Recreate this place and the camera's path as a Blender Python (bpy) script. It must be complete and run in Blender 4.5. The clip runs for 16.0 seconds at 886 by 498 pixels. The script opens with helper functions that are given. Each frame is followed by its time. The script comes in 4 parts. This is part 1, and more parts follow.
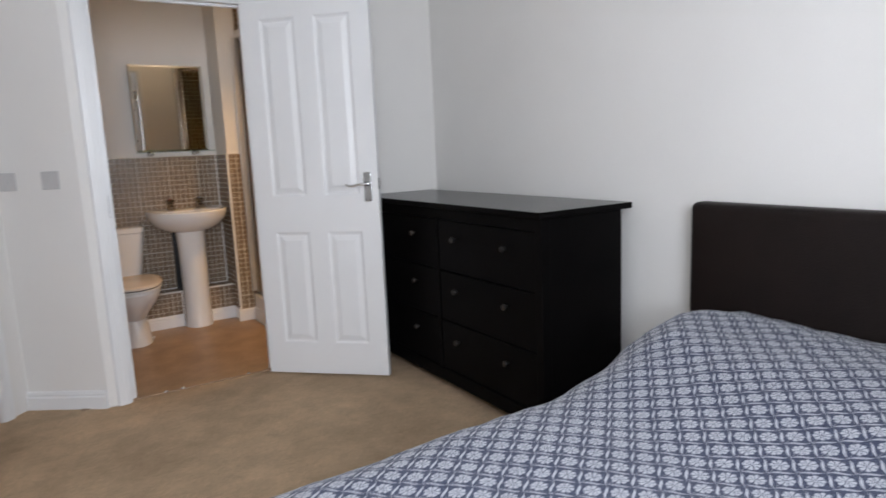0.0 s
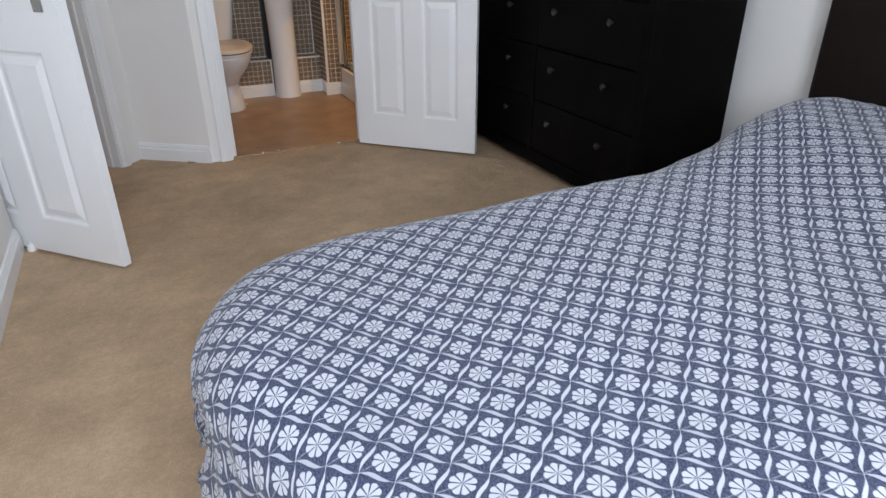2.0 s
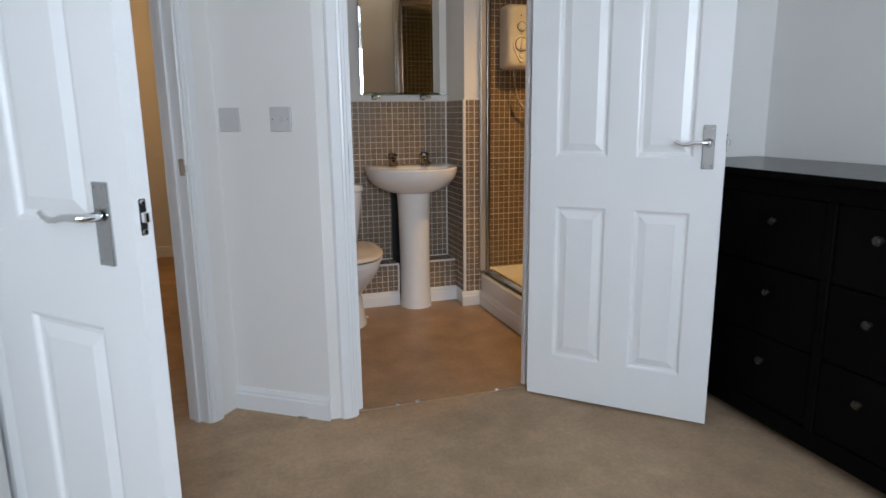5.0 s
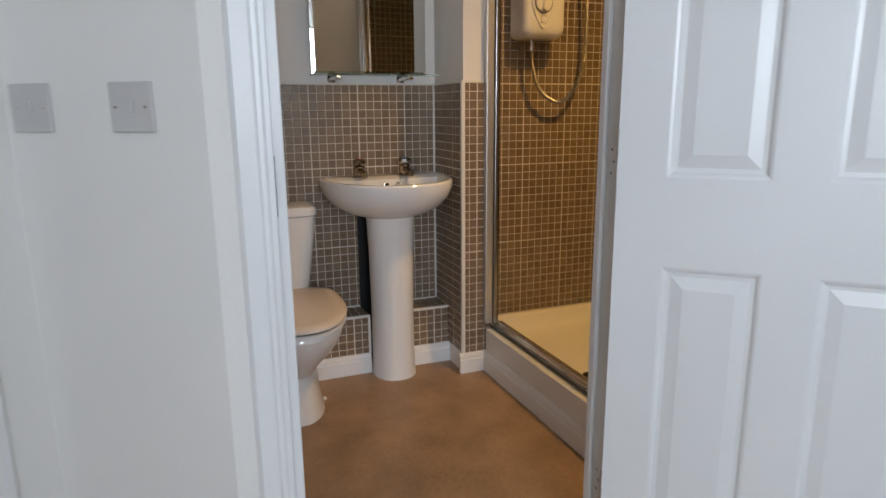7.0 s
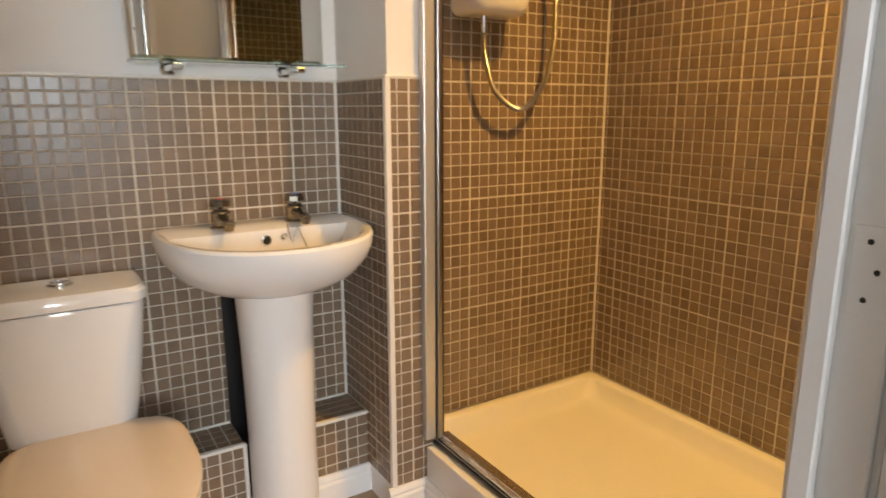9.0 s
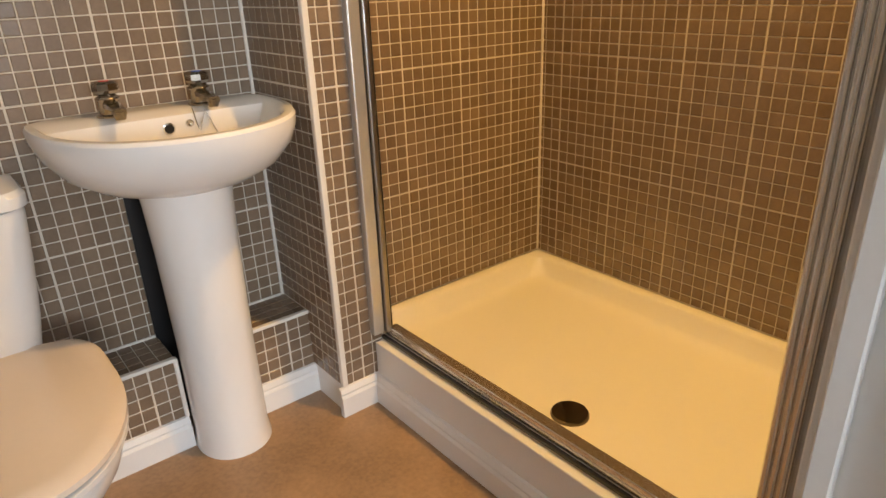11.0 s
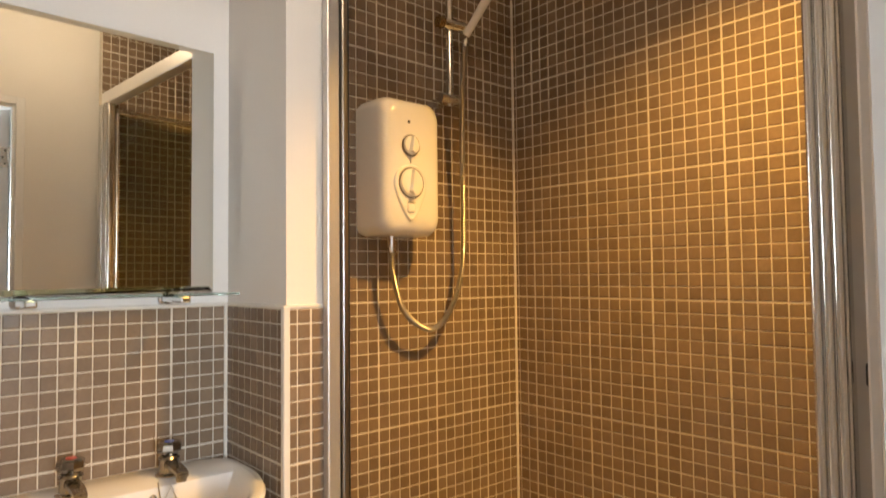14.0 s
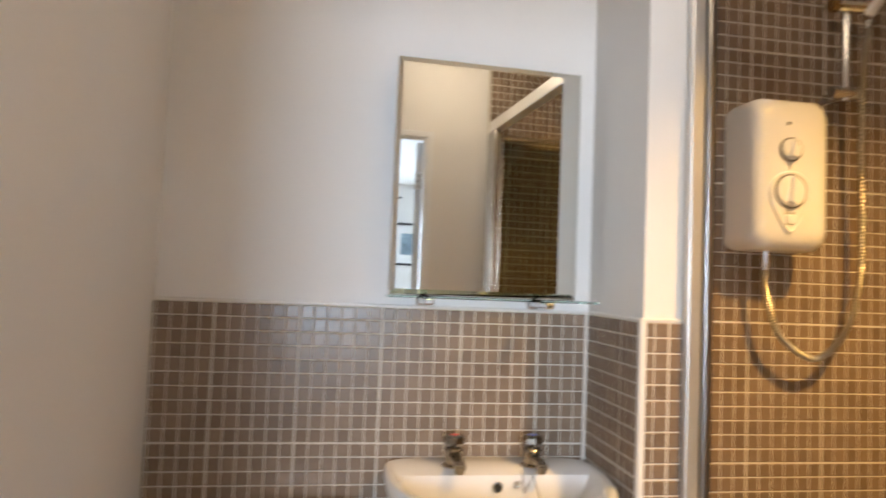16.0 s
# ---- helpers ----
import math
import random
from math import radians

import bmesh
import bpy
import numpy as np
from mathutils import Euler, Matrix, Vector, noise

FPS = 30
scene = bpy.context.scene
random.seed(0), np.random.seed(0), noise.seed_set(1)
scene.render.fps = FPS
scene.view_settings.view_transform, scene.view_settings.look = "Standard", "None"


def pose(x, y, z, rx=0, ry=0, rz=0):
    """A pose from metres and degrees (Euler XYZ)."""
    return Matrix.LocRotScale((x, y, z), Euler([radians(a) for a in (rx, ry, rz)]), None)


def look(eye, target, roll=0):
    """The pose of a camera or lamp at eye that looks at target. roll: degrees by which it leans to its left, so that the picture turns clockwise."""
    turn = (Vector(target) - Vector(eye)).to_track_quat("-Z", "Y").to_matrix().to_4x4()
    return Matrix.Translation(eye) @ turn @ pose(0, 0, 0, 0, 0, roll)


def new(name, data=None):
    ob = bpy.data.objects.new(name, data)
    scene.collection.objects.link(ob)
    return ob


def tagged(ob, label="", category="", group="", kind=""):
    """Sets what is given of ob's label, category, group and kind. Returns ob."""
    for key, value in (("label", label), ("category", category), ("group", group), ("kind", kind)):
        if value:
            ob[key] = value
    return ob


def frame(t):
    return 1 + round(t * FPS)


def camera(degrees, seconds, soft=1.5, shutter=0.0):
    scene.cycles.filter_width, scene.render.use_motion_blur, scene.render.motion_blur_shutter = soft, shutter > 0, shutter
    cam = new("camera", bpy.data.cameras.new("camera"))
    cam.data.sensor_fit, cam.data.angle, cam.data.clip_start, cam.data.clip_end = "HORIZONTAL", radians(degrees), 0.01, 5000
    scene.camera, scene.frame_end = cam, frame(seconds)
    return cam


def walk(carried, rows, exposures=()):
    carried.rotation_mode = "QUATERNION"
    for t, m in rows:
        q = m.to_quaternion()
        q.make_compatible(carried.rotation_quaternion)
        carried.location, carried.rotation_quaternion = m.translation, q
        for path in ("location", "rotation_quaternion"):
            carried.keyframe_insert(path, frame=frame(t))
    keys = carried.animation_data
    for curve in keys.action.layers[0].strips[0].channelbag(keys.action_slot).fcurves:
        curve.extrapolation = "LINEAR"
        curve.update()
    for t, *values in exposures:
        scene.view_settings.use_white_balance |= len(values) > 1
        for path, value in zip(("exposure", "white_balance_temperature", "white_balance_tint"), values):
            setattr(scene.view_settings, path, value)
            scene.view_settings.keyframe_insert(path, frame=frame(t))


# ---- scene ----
cam = camera(69.5, 16.0, shutter=0.5)
PATH = [
    (0, (0.382, 0.095, 1.214), (1.433, 1.767, 0.898), -2.5),
    (0.5, (0.335, 0.074, 1.192), (1.235, 1.822, 0.824), -2.3),
    (0.6, (0.333, 0.079, 1.194), (1.214, 1.829, 0.791), -2.2),
    (1, (0.313, 0.076, 1.165), (1.148, 1.802, 0.594), -1.6),
    (1.5, (0.3, 0.074, 1.123), (1.085, 1.74, 0.342), -0.7),
    (2, (0.288, 0.097, 1.113), (1.046, 1.716, 0.215), -0.3),
    (2.5, (0.29, 0.205, 1.115), (1.041, 1.846, 0.254), -0.0),
    (3, (0.29, 0.382, 1.158), (0.998, 2.124, 0.477), -0.5),
    (3.5, (0.285, 0.568, 1.191), (0.913, 2.403, 0.702), -0.9),
    (4, (0.309, 0.805, 1.203), (0.86, 2.683, 0.794), -0.7),
    (4.2, (0.314, 0.894, 1.192), (0.838, 2.779, 0.778), -0.6),
    (4.8, (0.272, 1.17, 1.154), (0.86, 3.05, 0.742), -0.6),
    (6.3, (0.4, 1.976, 1.117), (1.06, 3.813, 0.682), -0.7),
    (6.5, (0.435, 2.097, 1.116), (1.113, 3.927, 0.678), -0.5),
    (7, (0.533, 2.402, 1.132), (1.241, 4.222, 0.699), -0.5),
    (7.5, (0.649, 2.692, 1.129), (1.34, 4.519, 0.699), -0.3),
    (8, (0.721, 2.947, 1.137), (1.404, 4.78, 0.724), -0.0),
    (8.5, (0.75, 3.19, 1.137), (1.568, 4.973, 0.749), -0.4),
    (9, (0.802, 3.332, 1.15), (1.839, 4.988, 0.723), -0.1),
    (9.5, (0.877, 3.448, 1.11), (1.978, 5.017, 0.538), -1.0),
    (9.7, (0.89, 3.464, 1.092), (1.982, 5.019, 0.469), -1.6),
    (11.8, (0.846, 3.489, 1.099), (2.049, 4.886, 0.323), -1.0),
    (12, (0.857, 3.494, 1.123), (2.087, 4.912, 0.434), -0.8),
    (12.5, (0.871, 3.501, 1.199), (2.14, 4.966, 0.707), -0.0),
    (13, (0.853, 3.495, 1.228), (2.17, 4.98, 0.981), -0.3),
    (13.5, (0.881, 3.501, 1.28), (2.195, 5.006, 1.197), -0.3),
    (14, (0.879, 3.499, 1.3), (2.199, 5.0, 1.382), -0.6),
    (14.5, (0.874, 3.503, 1.333), (2.178, 5.009, 1.507), -0.7),
    (15, (0.874, 3.517, 1.33), (1.979, 5.172, 1.532), 0.1),
    (15.5, (0.892, 3.499, 1.311), (1.603, 5.359, 1.493), 1.8),
    (16, (0.893, 3.464, 1.296), (1.2, 5.437, 1.403), 2.3),
]
walk(cam, [(t, look(eye, target, roll)) for t, eye, target, roll in PATH],
     [(0.0, -0.8, 6650, 17), (1.5, -0.85, 6400, 16), (3.0, -0.82, 6650, 16), (4.2, -0.85, 6400, 13), (6.4, -0.78, 5900, 12), (7.2, -0.82, 6500, 13), (8.0, -0.55, 7100, 14), (8.5, -0.15, 7000, 13), (9.0, 0.02, 6850, 12), (9.7, 0.02, 6750, 12),
      (12.0, 0.06, 6650, 12), (12.5, 0.2, 6750, 12), (14.0, 0.22, 6900, 13), (15.0, 0.28, 6500, 12), (16.0, 0.35, 5950, 12)])

# ---- world and large lights ----
world = bpy.data.worlds.new("sky")
scene.world = world
world.use_nodes = True
_n = world.node_tree.nodes
_sky = _n.new("ShaderNodeTexSky")
_sky.sky_type, _sky.sun_disc, _sky.sun_elevation, _sky.sun_rotation = "NISHITA", False, radians(38), radians(250)
world.node_tree.links.new(_sky.outputs[0], _n["Background"].inputs[0])
_n["Background"].inputs[1].default_value = 0.12


def lamp(name, kind, m, power, colour, **more):
    data = bpy.data.lights.new(name, kind)
    data.energy, data.color = power, colour
    for key, value in more.items():
        setattr(data, key, value)
    ob = new(name, data)
    ob.matrix_world = m
    return ob


lamp("sun", "SUN", pose(0, 0, 8, 52, 0, 70), 2.0, (1, 0.94, 0.85), angle=radians(0.5))
lamp("window_sky", "AREA", look((0.4, -0.52, 1.5), (0.75, 3.0, 0.9)), 128, (0.80, 0.91, 1.0), shape="RECTANGLE", size=1.1, size_y=1.15)
lamp("shower_downlight_bulb", "SPOT", look((2.05, 3.93, 2.375), (2.06, 4.47, 0.3)), 142, (1.0, 0.56, 0.14), spot_size=radians(96), spot_blend=1.0, shadow_soft_size=0.04)
# Added fill with no known source; it lifts the ensuite walls.
lamp("ensuite_ceiling_bulb", "POINT", pose(1.46, 4.08, 2.3), 3.0, (1.0, 0.78, 0.53), shadow_soft_size=0.09)
lamp("hall_pendant_bulb", "POINT", pose(-0.15, 5.6, 2.1), 17, (1.0, 0.58, 0.22), shadow_soft_size=0.06)


# ---- materials ----
def material(name, colour, rough=0.6, metal=0.0, vary=0.06, scale=6.0, grain=120.0, bump=0.05, spec=0.5, random_amount=0.0, tint=None):
    """A surface with broad mottling, fine grain and relief in object space."""
    m = bpy.data.materials.new(name)
    m.use_nodes = True
    nt = m.node_tree
    n, link = nt.nodes, nt.links.new
    b = n["Principled BSDF"]
    b.inputs["Roughness"].default_value, b.inputs["Metallic"].default_value = rough, metal
    b.inputs["Specular IOR Level"].default_value = spec
    geo = n.new("ShaderNodeNewGeometry")
    big, fine = n.new("ShaderNodeTexNoise"), n.new("ShaderNodeTexNoise")
    big.inputs["Scale"].default_value, big.inputs["Detail"].default_value = scale, 4
    fine.inputs["Scale"].default_value, fine.inputs["Detail"].default_value = grain, 3
    link(geo.outputs["Position"], big.inputs["Vector"])
    link(geo.outputs["Position"], fine.inputs["Vector"])
    mix = n.new("ShaderNodeMix")
    mix.data_type = "RGBA"
    dark = tuple(c * (1 - vary * 2) for c in colour)
    mix.inputs[6].default_value = (*(tint or dark), 1)
    mix.inputs[7].default_value = (*colour, 1)
    add = n.new("ShaderNodeMath")
    add.operation = "MULTIPLY_ADD"
    link(fine.outputs[0], add.inputs[0])
    add.inputs[1].default_value = 0.6
    link(big.outputs[0], add.inputs[2])
    ramp = n.new("ShaderNodeMapRange")
    ramp.inputs[1].default_value, ramp.inputs[2].default_value = 0.55, 1.05
    link(add.outputs[0], ramp.inputs[0])
    link(ramp.outputs[0], mix.inputs[0])
    out = mix.outputs[2]
    if random_amount:
        info, hsv = n.new("ShaderNodeObjectInfo"), n.new("ShaderNodeHueSaturation")
        isl = n.new("ShaderNodeMath")
        isl.operation = "ADD"
        link(info.outputs["Random"], isl.inputs[0])
        link(geo.outputs["Random Per Island"], isl.inputs[1])
        frac = n.new("ShaderNodeMath")
        frac.operation = "FRACT"
        link(isl.outputs[0], frac.inputs[0])
        rng = n.new("ShaderNodeMapRange")
        rng.inputs[3].default_value, rng.inputs[4].default_value = 1 - random_amount, 1 + random_amount
        link(frac.outputs[0], rng.inputs[0])
        link(rng.outputs[0], hsv.inputs["Value"])
        link(out, hsv.inputs["Color"])
        out = hsv.outputs[0]
    link(out, b.inputs["Base Color"])
    if bump:
        bp = n.new("ShaderNodeBump")
        bp.inputs["Strength"].default_value, bp.inputs["Distance"].default_value = bump, 0.01
        link(fine.outputs[0], bp.inputs["Height"])
        link(bp.outputs[0], b.inputs["Normal"])
    return m


def worn_pile(m):
    """Adds trodden patches and tufts to a carpet."""
    nt = m.node_tree
    n, link = nt.nodes, nt.links.new
    b = n["Principled BSDF"]
    was = b.inputs["Base Color"].links[0].from_socket
    geo = n.new("ShaderNodeNewGeometry")
    for scale, low, lo, hi, detail in ((2.6, 0.86, 0.4, 0.62, 8), (9.0, 0.93, 0.36, 0.64, 6), (60.0, 0.93, 0.35, 0.65, 4), (230.0, 0.86, 0.3, 0.7, 2)):
        tex, rng, mul = n.new("ShaderNodeTexNoise"), n.new("ShaderNodeMapRange"), n.new("ShaderNodeVectorMath")
        tex.inputs["Scale"].default_value, tex.inputs["Detail"].default_value, tex.inputs["Roughness"].default_value = scale, detail, 0.68
        link(geo.outputs["Position"], tex.inputs["Vector"])
        rng.inputs[1].default_value, rng.inputs[2].default_value, rng.inputs[3].default_value, rng.inputs[4].default_value = lo, hi, low, 1.08
        link(tex.outputs[0], rng.inputs[0])
        mul.operation = "MULTIPLY"
        link(was, mul.inputs[0])
        link(rng.outputs[0], mul.inputs[1])
        was = mul.outputs[0]
    link(was, b.inputs["Base Color"])
    return m


WALL = material("wall_paint", (0.78, 0.76, 0.73), 0.75, vary=0.02, scale=2.0, grain=260, bump=0.06)
CEIL = material("ceiling_paint", (0.82, 0.81, 0.79), 0.85, vary=0.02, scale=1.5, grain=200, bump=0.05)
GLOSS = material("white_gloss_wood", (0.80, 0.80, 0.80), 0.28, vary=0.015, scale=4, grain=180, bump=0.02)
CARPET = material("beige_carpet", (0.74, 0.532, 0.348), 0.98, vary=0.12, scale=1.7, grain=420, bump=0.9, spec=0.1)
worn_pile(CARPET)
VINYL = material("tan_vinyl", (0.40, 0.26, 0.155), 0.4, vary=0.2, scale=6, grain=90, bump=0.03)
CERAMIC = material("white_ceramic", (0.82, 0.81, 0.80), 0.08, vary=0.01, scale=3, grain=60, bump=0.0)
ACRYLIC = material("cream_acrylic", (0.86, 0.83, 0.75), 0.16, vary=0.012, scale=4, grain=80, bump=0.01)
PLASTIC = material("white_plastic", (0.80, 0.79, 0.78), 0.22, vary=0.01, scale=5, grain=90, bump=0.0)
SEATP = material("cream_seat_plastic", (0.80, 0.70, 0.60), 0.2, vary=0.015, scale=5, grain=90, bump=0.0)
GREYP = material("grey_plate_plastic", (0.55, 0.54, 0.53), 0.35, vary=0.02, scale=9, grain=120, bump=0.0)
CHROME = material("chrome", (0.78, 0.78, 0.78), 0.09, 1.0, vary=0.04, scale=14, grain=200, bump=0.01)
ALU = material("polished_aluminium", (0.78, 0.77, 0.75), 0.2, 1.0, vary=0.05, scale=10, grain=220, bump=0.02)
# Aluminium with the reflection of dark tiles painted into its base colour.
TILEALU = material("tile_reflection_aluminium", (0.42, 0.4, 0.37), 0.3, 1.0, vary=0.06, scale=10, grain=220, bump=0.02)
# Darker copy of the chrome; the reflected dark room is put into the colour.
HANDLE = material("dark_reflection_chrome", (0.5, 0.5, 0.5), 0.12, 1.0, vary=0.08, scale=18, grain=200, bump=0.01)
TILE = material("taupe_tile", (0.235, 0.168, 0.115), 0.27, spec=0.6, vary=0.1, scale=18, grain=150, bump=0.02, random_amount=0.13)
GROUT = material("grout", (0.68, 0.62, 0.53), 0.85, vary=0.08, scale=9, grain=260, bump=0.1)
TRIM = material("white_tile_trim", (0.78, 0.75, 0.70), 0.3, vary=0.03, scale=9, grain=160, bump=0.0)
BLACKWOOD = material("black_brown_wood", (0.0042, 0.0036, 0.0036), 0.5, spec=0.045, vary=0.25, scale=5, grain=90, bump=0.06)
# Same wood, paler: the grey light reflected by the dresser top is in the colour.
TOPSHEEN = material("black_brown_top_sheen", (0.02, 0.02, 0.021), 0.26, spec=0.8, vary=0.2, scale=5, grain=90, bump=0.03)
LEATHER = material("dark_brown_leather", (0.013, 0.0085, 0.0075), 0.45, spec=0.2, vary=0.2, scale=7, grain=230, bump=0.25)
PEWTER = material("pewter_knob", (0.11, 0.105, 0.10), 0.36, 1.0, vary=0.1, scale=30, grain=200, bump=0.02)
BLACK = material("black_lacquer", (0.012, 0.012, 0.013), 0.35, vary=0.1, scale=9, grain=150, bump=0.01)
DARKM = material("dark_metal", (0.05, 0.05, 0.05), 0.35, 0.8, vary=0.1, scale=20, grain=200, bump=0.01)


def glass(name, tint=(0.93, 0.97, 0.95)):
    m = bpy.data.materials.new(name)
    m.use_nodes = True
    b = m.node_tree.nodes["Principled BSDF"]
    b.inputs["Base Color"].default_value = (*tint, 1)
    b.inputs["Roughness"].default_value, b.inputs["Transmission Weight"].default_value, b.inputs["IOR"].default_value = 0.0, 1.0, 1.45
    return m


GLASS = glass("clear_glass")
MIRROR = bpy.data.materials.new("mirror_silver")
MIRROR.use_nodes = True
_b = MIRROR.node_tree.nodes["Principled BSDF"]
_b.inputs["Base Color"].default_value, _b.inputs["Metallic"].default_value, _b.inputs["Roughness"].default_value = (0.86, 0.88, 0.86, 1), 1.0, 0.01


# ---- mesh helpers ----
def mesh_of(name, bm, mat, smooth=False):
    bmesh.ops.recalc_face_normals(bm, faces=bm.faces[:])
    me = bpy.data.meshes.new(name)
    bm.to_mesh(me)
    bm.free()
    me.materials.append(mat)
    if smooth:
        for p in me.polygons:
            p.use_smooth = True
        me.set_sharp_from_angle(angle=radians(38))
    return me


def part(name, bm, mat, parent=None, label="", smooth=False, m=None):
    ob = new(name, mesh_of(name, bm, mat, smooth))
    if parent:
        ob.parent = parent
    if m is not None:
        ob.matrix_basis = m
    if label:
        tagged(ob, label)
    return ob


def thing(name, m, label, category, group="", kind=""):
    ob = new(name)
    ob.matrix_basis = m
    ob.empty_display_size = 0.1
    return tagged(ob, label, category, group, kind)


def box(x0, x1, y0, y1, z0, z1, bevel=0.0, seg=2, bm=None):
    """A box between limits, its edges rounded by bevel."""
    own = bmesh.new()
    bmesh.ops.create_cube(own, size=1, matrix=Matrix.Translation(((x0 + x1) / 2, (y0 + y1) / 2, (z0 + z1) / 2)) @ Matrix.Diagonal((x1 - x0, y1 - y0, z1 - z0, 1)))
    if bevel:
        bmesh.ops.bevel(own, geom=own.edges[:], offset=bevel, segments=seg, affect="EDGES", profile=0.5)
    return join(bm, own)


def join(bm, own):
    if bm is None:
        return own
    me = bpy.data.meshes.new("join")
    own.to_mesh(me)
    own.free()
    bm.from_mesh(me)
    bpy.data.meshes.remove(me)
    return bm


def rod(a, b, r, r2=None, n=16, bm=None):
    """A capped round bar from a to b."""
    a, b = Vector(a), Vector(b)
    own = bmesh.new()
    m = Matrix.Translation((a + b) / 2) @ (b - a).to_track_quat("Z", "Y").to_matrix().to_4x4()
    bmesh.ops.create_cone(own, cap_ends=True, segments=n, radius1=r, radius2=r if r2 is None else r2, depth=(b - a).length, matrix=m)
    return join(bm, own)


def lathe(profile, n=32, m=None, bm=None):
    """Turns a profile of (radius, height) about z."""
    own = bmesh.new()
    rings = [[own.verts.new((r * math.cos(2 * math.pi * k / n), r * math.sin(2 * math.pi * k / n), z)) for k in range(n)] for r, z in profile]
    for p, q in zip(rings, rings[1:]):
        for k in range(n):
            own.faces.new((p[k], p[(k + 1) % n], q[(k + 1) % n], q[k]))
    for ring in (rings[0], rings[-1]):
        own.faces.new(ring)
    if m is not None:
        bmesh.ops.transform(own, matrix=m, verts=own.verts[:])
    return join(bm, own)


def loft(rings, bm=None, caps=True):
    """Skins closed rings of equal length."""
    own = bmesh.new()
    vs = [[own.verts.new(p) for p in ring] for ring in rings]
    n = len(vs[0])
    for p, q in zip(vs, vs[1:]):
        for k in range(n):
            own.faces.new((p[k], p[(k + 1) % n], q[(k + 1) % n], q[k]))
    if caps:
        own.faces.new(vs[0])
        own.faces.new(vs[-1])
    return join(bm, own)


def tube(points, r, n=10, bm=None):
    """A round tube along a list of points."""
    pts = [Vector(p) for p in points]
    rings = []
    for i, p in enumerate(pts):
        d = (pts[min(i + 1, len(pts) - 1)] - pts[max(i - 1, 0)]).normalized()
        q = d.to_track_quat("Z", "Y")
        rr = r(i) if callable(r) else r
        rings.append([p + q @ Vector((rr * math.cos(2 * math.pi * k / n), rr * math.sin(2 * math.pi * k / n), 0)) for k in range(n)])
    return loft(rings, bm)


def prism(profile, a, b, bm=None, up=(0, 0, 1)):
    """Draws a profile of (out, height) along the floor line from a to b; out is to the left of a to b."""
    a, b = Vector((*a, 0)) if len(a) == 2 else Vector(a), Vector((*b, 0)) if len(b) == 2 else Vector(b)
    d = (b - a).normalized()
    out = Vector((-d.y, d.x, 0))
    rings = [[p + out * o + Vector((0, 0, h)) for o, h in profile] for p in (a, b)]
    return loft(rings, bm)


# ---- setting ----
TOP = 2.4


def wall(name, a, b, thick, openings=(), mat=WALL, label="white painted plaster wall", z1=TOP):
    """A wall from a to b, the room on its left, with openings (from, to, sill, head) through it."""
    ob = thing(name, pose(0, 0, 0), label, "wall", kind="structure")
    a, b = Vector(a), Vector(b)
    length = (b - a).length
    turn = math.degrees(math.atan2(b.y - a.y, b.x - a.x))
    ob.matrix_basis = pose(a.x, a.y, 0, 0, 0, turn)
    bm, s = bmesh.new(), 0.0
    for o0, o1, z0, zh in sorted(openings):
        box(s, o0, -thick, 0, 0, z1, bm=bm)
        if z0 > 0:
            box(o0, o1, -thick, 0, 0, z0, bm=bm)
        box(o0, o1, -thick, 0, zh, z1, bm=bm)
        s = o1
    box(s, length, -thick, 0, 0, z1, bm=bm)
    part("plaster", bm, mat, ob)
    return ob


SKIRT = [(0.0, 0.0), (0.016, 0.0), (0.016, 0.062), (0.011, 0.07), (0.013, 0.076), (0.007, 0.09), (0.0, 0.092)]


def skirting(*runs, name="baseboard"):
    for a, b in runs:
        ob = part(name, prism(SKIRT, a, b), GLOSS)
        tagged(ob, "white gloss moulded skirting board along the wall", "skirting board", kind="structure")


RX, EY, BY = 2.54, 3.57, -0.5
D, E = (0.224, 3.81), (-0.497, 3.012)
DR, LC = (0.56, EY), (-0.26, 2.81)
wall("wall_headboard", (RX, BY), (RX, EY), 0.1)
wall("wall_ensuite_door", (RX, EY), DR, 0.07, [(RX - 1.429, RX - 0.651, 0, 2.019)])
wall("wall_switches", DR, D, 0.1)
wall("wall_hall_door", D, E, 0.1, [(0.135, 1.025, 0, 2.02)])
wall("wall_corner_return", E, LC, 0.1)
wall("wall_socket_side", LC, (LC[0], BY), 0.1)
wall("wall_window", (LC[0], BY), (RX, BY), 0.25, [(0.08, 1.23, 0.9, 2.1)])
# ensuite
wall("wall_ensuite_left", (0.44, 5.125), (0.44, 3.74), 0.1)
wall("wall_ensuite_back", (1.56, 5.125), (0.34, 5.125), 0.1)
wall("wall_shower_back", (2.65, 4.935), (1.69, 4.935), 0.3)
wall("wall_shower_side", (2.459, 3.67), (2.459, 4.935), 0.2)
pier = part("wall_pier", box(1.561, 1.69, 4.808, 5.2, 0, TOP), WALL)
tagged(pier, "cream painted pier between basin and shower", "wall", kind="structure")
# hall
wall("wall_hall_side", (-0.62, 7.0), (-0.62, 1.5), 0.1)
wall("wall_hall_end", (0.34, 7.0), (-0.62, 7.0), 0.1)
wall("wall_hall_right", (0.34, 5.23), (0.34, 7.0), 0.098)
wall("wall_hall_near", (-0.62, 1.5), (-0.36, 1.5), 0.1)

